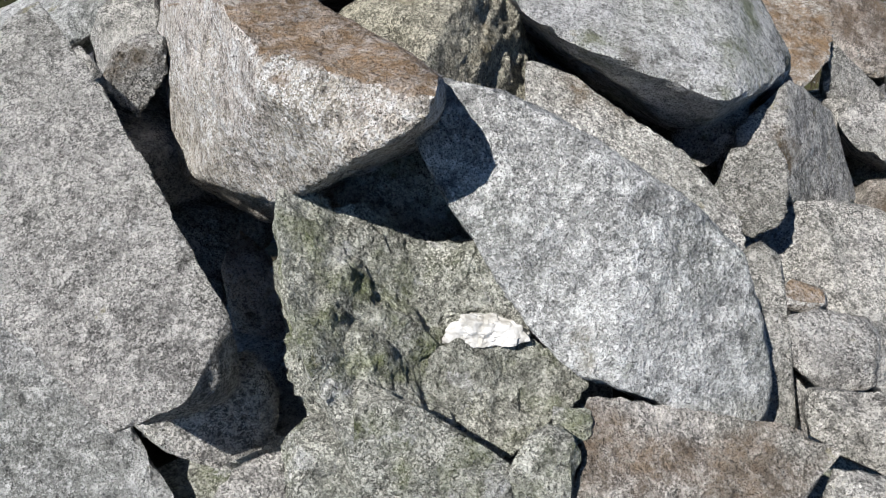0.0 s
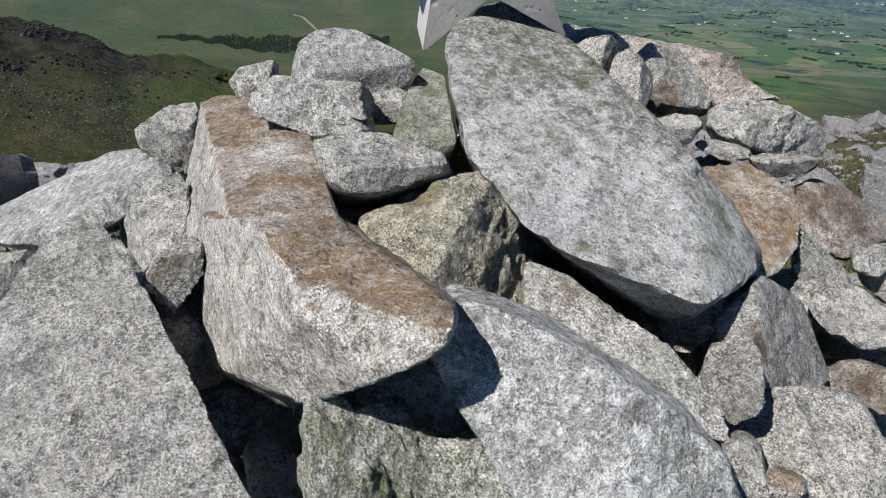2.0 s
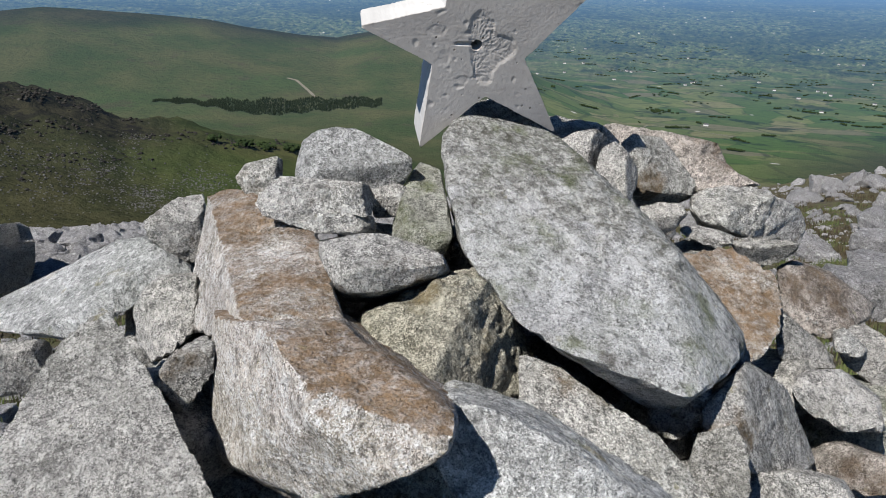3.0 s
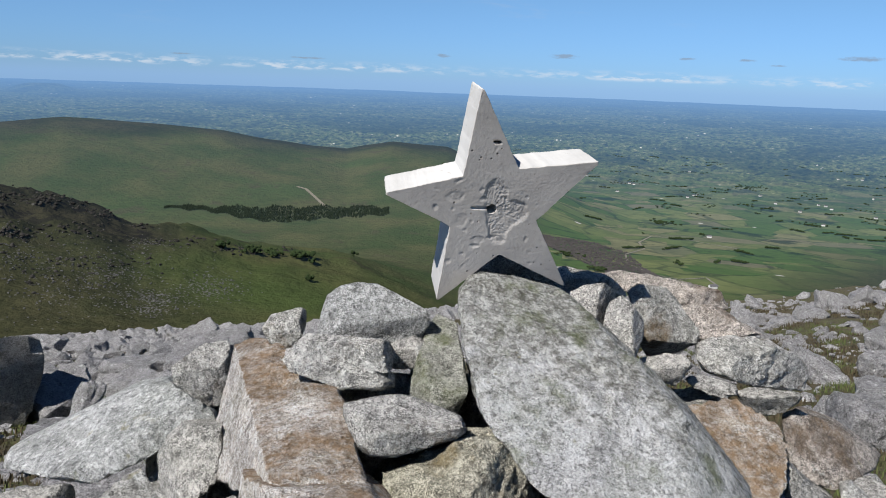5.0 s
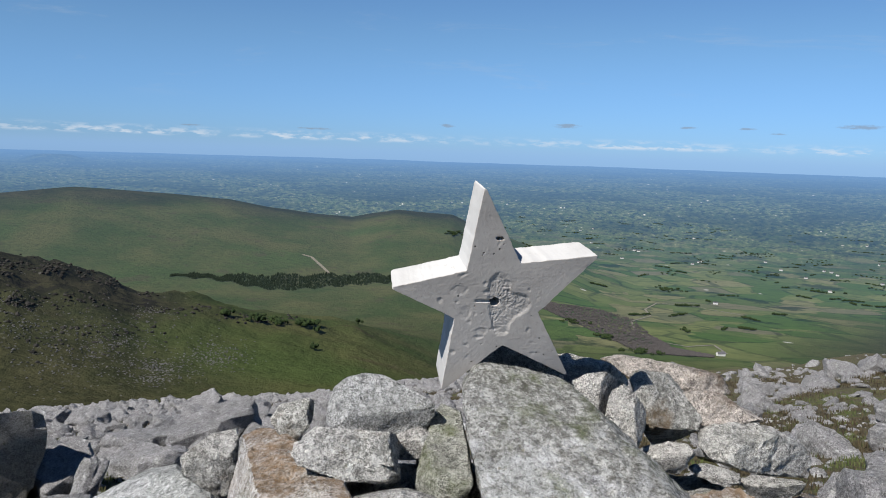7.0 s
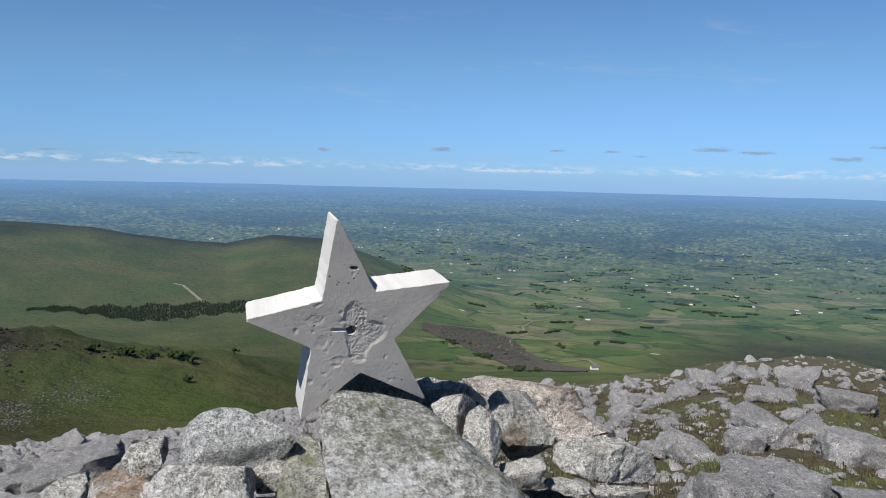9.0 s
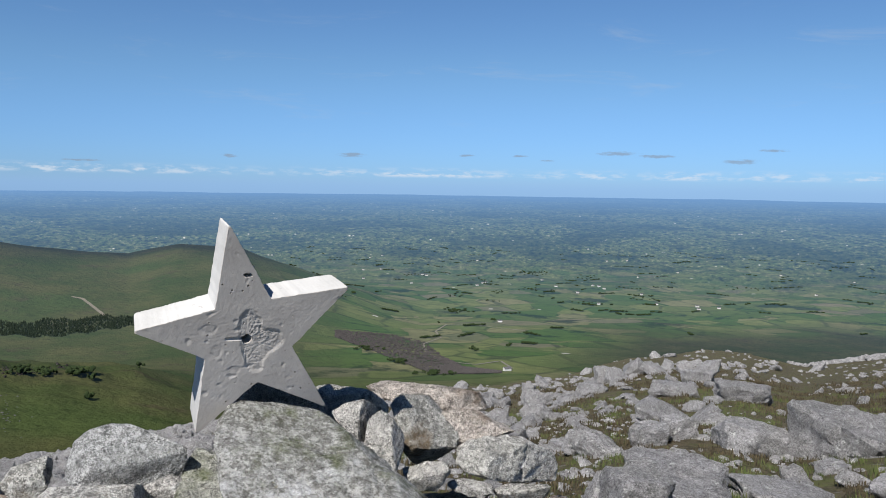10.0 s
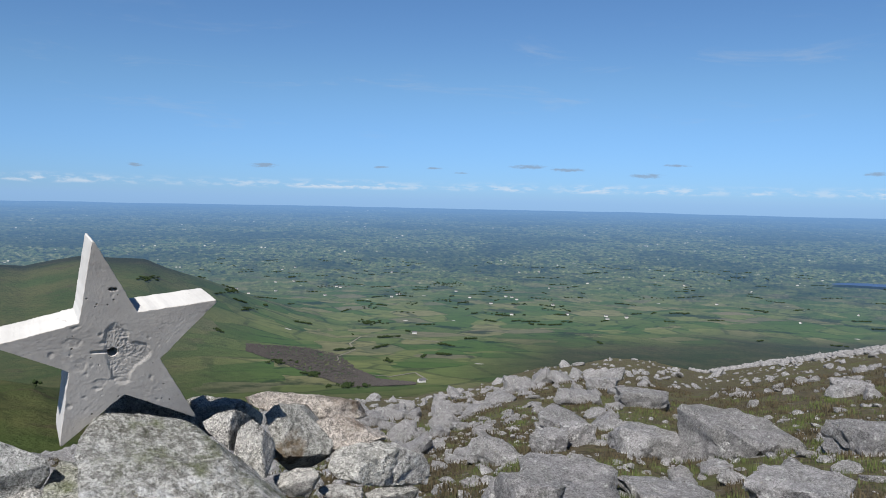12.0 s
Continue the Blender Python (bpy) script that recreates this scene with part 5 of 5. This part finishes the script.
# ---- grass and heather ----
def tuft_shape(blades, tall, spread, wide):
    verts, faces = [], []
    for _ in range(blades):
        a, r = RNG.uniform(0, 6.28), spread * RNG.random() ** 0.5
        x, y, h = r * math.cos(a), r * math.sin(a), tall * RNG.uniform(0.5, 1.0)
        lean, t = RNG.uniform(0.1, 0.7) * h, a + RNG.uniform(-1, 1)
        ux, uy = -math.sin(t) * wide, math.cos(t) * wide
        cx, cy = math.cos(t) * lean, math.sin(t) * lean
        k = len(verts)
        verts += [(x - ux, y - uy, -0.02), (x + ux, y + uy, -0.02), (x + cx * 0.4 + ux * 0.7, y + cy * 0.4 + uy * 0.7, h * 0.6),
                  (x + cx * 0.4 - ux * 0.7, y + cy * 0.4 - uy * 0.7, h * 0.6), (x + cx, y + cy, h)]
        faces += [(k, k + 1, k + 2), (k, k + 2, k + 3), (k + 3, k + 2, k + 4)]
    return np.array(verts), np.array(faces)


def carpet(name, kinds, count, near, far, greener, mat, label, category, low, high):
    spots = []
    rs = np.random.RandomState(count)
    az, dist = rs.uniform(-46, 64, 8 * count), near + (far - near) * rs.rand(8 * count) ** 1.3
    px, py = dist * np.sin(np.radians(az)), dist * np.cos(np.radians(az))
    pz, lush = height(az, dist) + mound(px, py), fbm(px / 1.3 + 40, py / 1.3, 3) + 0.4 * fbm(px / 6.0, py / 6.0, 2)
    for x, y, z, g, dist in zip(px.tolist(), py.tolist(), pz.tolist(), lush.tolist(), dist.tolist()):
        if len(spots) == count:
            break
        if -2.1 < x < 2.2 and y < 3.6:
            continue
        if (g > 0.10) != greener and RNG.random() < 0.85:
            continue
        s = RNG.uniform(low, high) * (1 + dist / 30)
        spots.append((posed(x, y, z, s, s, s * RNG.uniform(0.7, 1.2), 0, 0, RNG.uniform(0, 6.28)), RNG.randrange(len(kinds))))
    many(name, kinds, spots, mat, label, category)


carpet("grass", [tuft_shape(34, 0.040, 0.13, 0.0035) for _ in range(5)], 3600, 2.8, 26, True, GRASS, "tufts of green mountain grass among the boulders", "grass", 0.6, 1.25)
carpet("heather", [tuft_shape(28, 0.036, 0.16, 0.006) for _ in range(5)], 6500, 2.8, 40, False, HEATHER, "low brown heather between the boulders", "heather", 0.6, 1.3)


# ---- far woods, trees and farms ----
def crown_shape(seed):
    rng = random.Random(seed)
    verts, faces = [], []
    for _ in range(9):
        u, f = ball(1)
        c = np.array([rng.gauss(0, 0.28), rng.gauss(0, 0.28), rng.uniform(0.35, 0.85)])
        s = rng.uniform(0.18, 0.34)
        jag = np.array([rng.uniform(0.75, 1.2) for _ in u])[:, None]
        faces.append(np.array(f) + sum(len(v) for v in verts))
        verts.append(u * s * jag + c)
    return np.concatenate(verts), np.concatenate(faces)


def cone_shape(seed):
    rng = random.Random(seed)
    verts, faces = [], []
    for k in range(4):
        z0, z1, r = 0.1 + 0.2 * k, 0.45 + 0.2 * k, 0.26 - 0.055 * k
        at = len(verts)
        for i in range(7):
            a = 6.283 * i / 7 + rng.uniform(-0.2, 0.2)
            verts.append((r * math.cos(a) * rng.uniform(0.8, 1.15), r * math.sin(a), z0))
        verts.append((0, 0, min(1.0, z1)))
        faces += [(at + i, at + (i + 1) % 7, at + 7) for i in range(7)]
    return np.array(verts), np.array(faces)


def planted(spots, tall, seed):
    out = []
    rng = random.Random(seed)
    spots = np.array(spots)
    for x, y, z, k in zip(*(c.tolist() for c in land_point(spots[:, 0], spots[:, 1]))):
        h = tall * rng.uniform(0.7, 1.3) * k
        out.append((posed(x, y, z - 0.05 * h, h * rng.uniform(0.9, 1.3), h * rng.uniform(0.9, 1.3), h, 0, 0, rng.uniform(0, 6.28)), rng.randrange(4)))
    return out


CROWNS = [crown_shape(i) for i in range(4)]
CONES = [cone_shape(i) for i in range(4)]
WR = random.Random(5)
spots = []
for _ in range(4600):
    az = WR.uniform(-19.0, -3.3)
    top = np.interp(az, [-19, -15.9, -11, -4, -3.3], [-9.1, -9.2, -9.2, -9.1, -9.1]) + 0.10 * math.sin(az * 2.1) + 0.06 * math.sin(az * 5.3)
    foot = np.interp(az, [-19, -15.9, -13.5, -11.4, -9.3, -4, -3.3], [-9.15, -9.5, -10.0, -10.3, -10.15, -9.7, -9.6]) + 0.08 * math.sin(az * 3.7)
    spots.append((az, seen_at(az, WR.uniform(foot, top))))
many("conifer_forest", CONES, planted(spots, 5.4, 1), CONIFER, "dark band of conifer forest below a green hill", "forest")
spots = []
for _ in range(5200):
    az = WR.uniform(7.6, 19.7)
    upper = np.interp(az, [7.6, 11.7, 14.1, 15.3, 17.0, 19.7], [-10.6, -10.92, -11.41, -12.41, -13.2, -13.45])
    lower = np.interp(az, [7.6, 9.7, 12.2, 14.7, 17.4, 19.7], [-11.1, -11.87, -12.81, -13.75, -13.67, -13.55])
    spots.append((az, seen_at(az, WR.uniform(lower, upper))))
many("bare_woodland", CROWNS, planted(spots, 2.7, 2), BRUSH, "wedge of bare grey-brown woodland along a stream", "woodland")
spots = []
for az, low, wide, count in ((16.6, -9.2, 1.1, 16), (16.2, -8.1, 0.7, 7), (19.0, -8.4, 0.5, 7), (20.3, -11.6, 0.3, 5), (21.6, -7.5, 1.0, 12), (23.5, -7.6, 0.5, 6), (13.0, -6.6, 0.6, 8),
                            (26.0, -8.4, 1.0, 10), (22.0, -6.3, 1.2, 14), (1.0, -6.0, 0.7, 30), (6.6, -6.9, 0.6, 24), (7.7, -8.2, 0.45, 14), (30.0, -7.9, 1.5, 12), (16.2, -9.15, 0.9, 26), (15.1, -10.05, 0.1, 2), (17.7, -11.87, 0.25, 5), (19.5, -7.8, 0.5, 9), (22.6, -8.0, 0.2, 4), (23.3, -8.15, 0.15, 3), (21.8, -6.3, 1.0, 26), (20.1, -6.55, 0.8, 16), (18.3, -6.95, 0.8, 14), (25.6, -6.55, 1.2, 18), (14.1, -6.5, 0.8, 14), (10.0, -12.0, 1.0, 10), (12.2, -12.85, 1.0, 16), (14.9, -13.75, 1.2, 18), (-11.5, -12.6, 0.6, 7), (-13.4, -12.4, 0.6, 5), (-8.8, -13.2, 0.15, 2),
                            (-9.6, -12.9, 0.6, 6), (-9.0, -14.4, 0.1, 1), (-5.6, -12.8, 0.2, 1), (-15.3, -11.9, 0.5, 4), (33.0, -10.2, 0.2, 3), (28.4, -7.2, 1.2, 12), (36, -6.8, 1.5, 12)):
    for _ in range(count):
        a = az + WR.gauss(0, wide * 0.5)
        spots.append((a, seen_at(a, low + WR.gauss(0, 0.07))))
for _ in range(190):
    a = WR.uniform(4, 56)
    d = 1900 + 5000 * WR.random() ** 0.9
    if a > 26 and d < 2900:
        continue
    long, drift = WR.uniform(0.2, 1.5), WR.uniform(-0.03, 0.03)
    for _ in range(int(4 + 11 * long)):
        k = WR.uniform(-0.5, 0.5)
        spots.append((a + k * long, d * (1 + drift * k + WR.gauss(0, 0.0015))))
many("hedgerow_trees", CROWNS, planted(spots, 6.0, 3), BROADLEAF, "dark green hedgerow trees and copses between fields", "trees")


def ridge_rocks(name, zones, mat, low, high, label):
    spots = []
    for az, el, wide, tall, count in zones:
        for _ in range(count):
            a, e = az + WR.gauss(0, wide), el + WR.gauss(0, tall)
            d = seen_at(a, e)
            if d > 1150:
                continue
            x, y, z, k = (float(c) for c in land_point(a, d))
            s = WR.uniform(low, high)
            spots.append((posed(x, y, z + 0.1 * s, s * WR.uniform(0.8, 1.6), s, s * WR.uniform(0.7, 1.3), WR.uniform(-0.4, 0.4), WR.uniform(-0.4, 0.4), WR.uniform(0, 6.28)), WR.randrange(8)))
    many(name, small_shapes(8, 1, 40, 0.08, 460), spots, mat, label, "crags")


ridge_rocks("ridge_crags", ((-28.9, -8.2, 0.8, 0.3, 90), (-26.2, -8.4, 0.8, 0.25, 90), (-23.9, -9.1, 0.5, 0.25, 48), (-22.3, -9.5, 0.6, 0.25, 54), (-20.5, -10.3, 0.5, 0.15, 24), (-28.8, -10.5, 1.0, 0.5, 66), (-24.7, -10.6, 1.2, 0.35, 54),
                            (-19.4, -11.5, 0.8, 0.15, 24), (-17.5, -11.5, 1.0, 0.2, 24), (-14.8, -12.0, 0.8, 0.2, 24), (-12.8, -12.4, 0.6, 0.15, 24), (-10.6, -12.3, 0.6, 0.12, 18), (-26.0, -13.0, 1.8, 0.6, 42), (-22.0, -12.4, 1.6, 0.6, 36)),
            CRAG, 0.7, 2.2, "dark broken crags on the ridge")
ridge_rocks("ridge_scree", ((-19.9, -15.6, 1.0, 0.5, 420), (-16.0, -14.8, 1.4, 0.6, 420), (-25.0, -13.5, 2.4, 1.3, 600), (-20.0, -11.6, 0.8, 0.2, 120), (-28.5, -11.5, 1.0, 1.0, 250), (-22.0, -13.6, 1.6, 1.0, 380)),
            SCREE, 0.35, 0.95, "grey scree and loose stones on the ridge's flank")


def far_house():
    m, n = material("white_render")
    finish(n, n.mix(n.noise(n.node("ShaderNodeTexCoord").outputs["Object"], 0.6), (0.74, 0.73, 0.70), (0.82, 0.81, 0.79)), 0.8)
    s, n = material("slate_roof")
    finish(n, n.mix(n.noise(n.node("ShaderNodeTexCoord").outputs["Object"], 1.5), (0.09, 0.09, 0.10), (0.17, 0.165, 0.17)), 0.7)
    home = new("house")
    w, d, h, g = 7.0, 3.8, 5.0, 7.8
    walls = link("wall", [(-w, -d, 0), (w, -d, 0), (w, d, 0), (-w, d, 0), (-w, -d, h), (w, -d, h), (w, d, h), (-w, d, h), (-w, 0, g - 0.2), (w, 0, g - 0.2)],
                 [(0, 1, 5, 4), (1, 2, 6, 9, 5), (2, 3, 7, 6), (3, 0, 4, 8, 7)], m, False)
    w2, e = w + 0.4, d + 0.5
    roof = link("roof", [(-w2, -e, h - 0.4), (w2, -e, h - 0.4), (w2, 0, g), (-w2, 0, g), (-w2, e, h - 0.4), (w2, e, h - 0.4), (-w2, -e, h - 0.1), (w2, -e, h - 0.1), (w2, 0, g + 0.3), (-w2, 0, g + 0.3), (-w2, e, h - 0.1), (w2, e, h - 0.1)],
                [(0, 1, 2, 3), (3, 2, 5, 4), (6, 7, 8, 9), (9, 8, 11, 10), (0, 1, 7, 6), (4, 5, 11, 10)], s, False)
    walls.parent = roof.parent = home
    return tagged(home, "white farmhouse with a slate roof among fields", "house", "far farmhouses")


HOUSE = far_house()
first = True
for az, low in [(19.6, -9.9), (20.2, -13.35), (27.0, -7.3), (26.2, -7.1), (29.6, -7.6), (17.9, -7.3), (13.9, -6.6), (14.2, -6.65)] + [(WR.uniform(5, 52), -WR.uniform(5.2, 8.6)) for _ in range(30)]:
    x, y, z, k = (float(c) for c in land_point(az, seen_at(az, low)))
    m = Matrix.LocRotScale((x, y, z - 0.3 * k), Euler((0, 0, WR.uniform(-0.6, 0.6))), None)
    if first:
        HOUSE.matrix_world, HOUSE.scale, first = m, (k, k, k), False
        continue
    other = copy_thing(HOUSE, m)
    other.scale = (k, k, k)


def ribbon(name, line, wide, mat, label):
    """A lane or track laid over the far country, given by bearings and elevations."""
    pts = []
    for (a0, e0), (a1, e1) in zip(line, line[1:]):
        for s in range(8):
            a, e = a0 + (a1 - a0) * s / 8, e0 + (e1 - e0) * s / 8
            d = seen_at(a, e)
            pts.append((d * math.sin(radians(a)), d * math.cos(radians(a))))
    verts, faces = [], []
    for i in range(len(pts)):
        p, q = Vector(pts[max(0, i - 1)]), Vector(pts[min(len(pts) - 1, i + 1)])
        side = (q - p).orthogonal().normalized() * wide / 2
        for s in (-1, 1):
            x, y = Vector(pts[i]) + side * s
            verts.append(tuple(float(c) for c in land_point(math.degrees(math.atan2(x, y)), math.hypot(x, y), 1.2)[:3]))
        if i:
            k = 2 * i
            faces.append((k - 2, k - 1, k + 1, k))
    return tagged(link(name, verts, faces, mat), label, "lane", kind="structure")


def track_material():
    m, n = material("pale_track")
    finish(n, n.mix(n.noise(n.node("ShaderNodeTexCoord").outputs["Object"], 0.05), (0.17, 0.16, 0.125), (0.26, 0.24, 0.20)), 0.9)
    return m


TRACK = track_material()
ribbon("lane", [(21.5, -10.5), (18.0, -10.2), (15.7, -10.17), (14.9, -10.67), (15.3, -11.12), (14.0, -11.59), (14.3, -12.28), (16.0, -12.85), (17.9, -13.01), (19.7, -12.7), (20.7, -13.29)], 5, TRACK, "pale winding farm lane between fields")
ribbon("track", [(-9.9, -7.75), (-9.3, -7.9), (-8.9, -8.25), (-8.3, -8.8), (-7.9, -9.2)], 9, TRACK, "pale track down a green hillside")


def lake():
    m, n = material("lake_water")
    p = n.node("ShaderNodeTexCoord").outputs["Object"]
    finish(n, (0.07, 0.13, 0.25), 0.25, n.bump(n.noise(p, 0.2, 3.0), 0.1, 0.3), 0.5)
    verts, faces = [], []
    for i in range(41):
        k = i / 40
        a = 47.9 + 8 * k
        mid = 5900 + 60 * math.sin(5 * k)
        half = 95 * math.sin(math.pi * min(1, k + 0.02)) ** 0.6 + 15
        for d in (mid - half, mid + half):
            x, y, z, s = (float(c) for c in land_point(a, d))
            verts.append((x, y, z + 9))
        if i:
            q = 2 * i
            faces.append((q - 2, q - 1, q + 1, q))
    tagged(link("water", verts, faces, m), "blue lake on the plain", "lake", kind="structure")


lake()
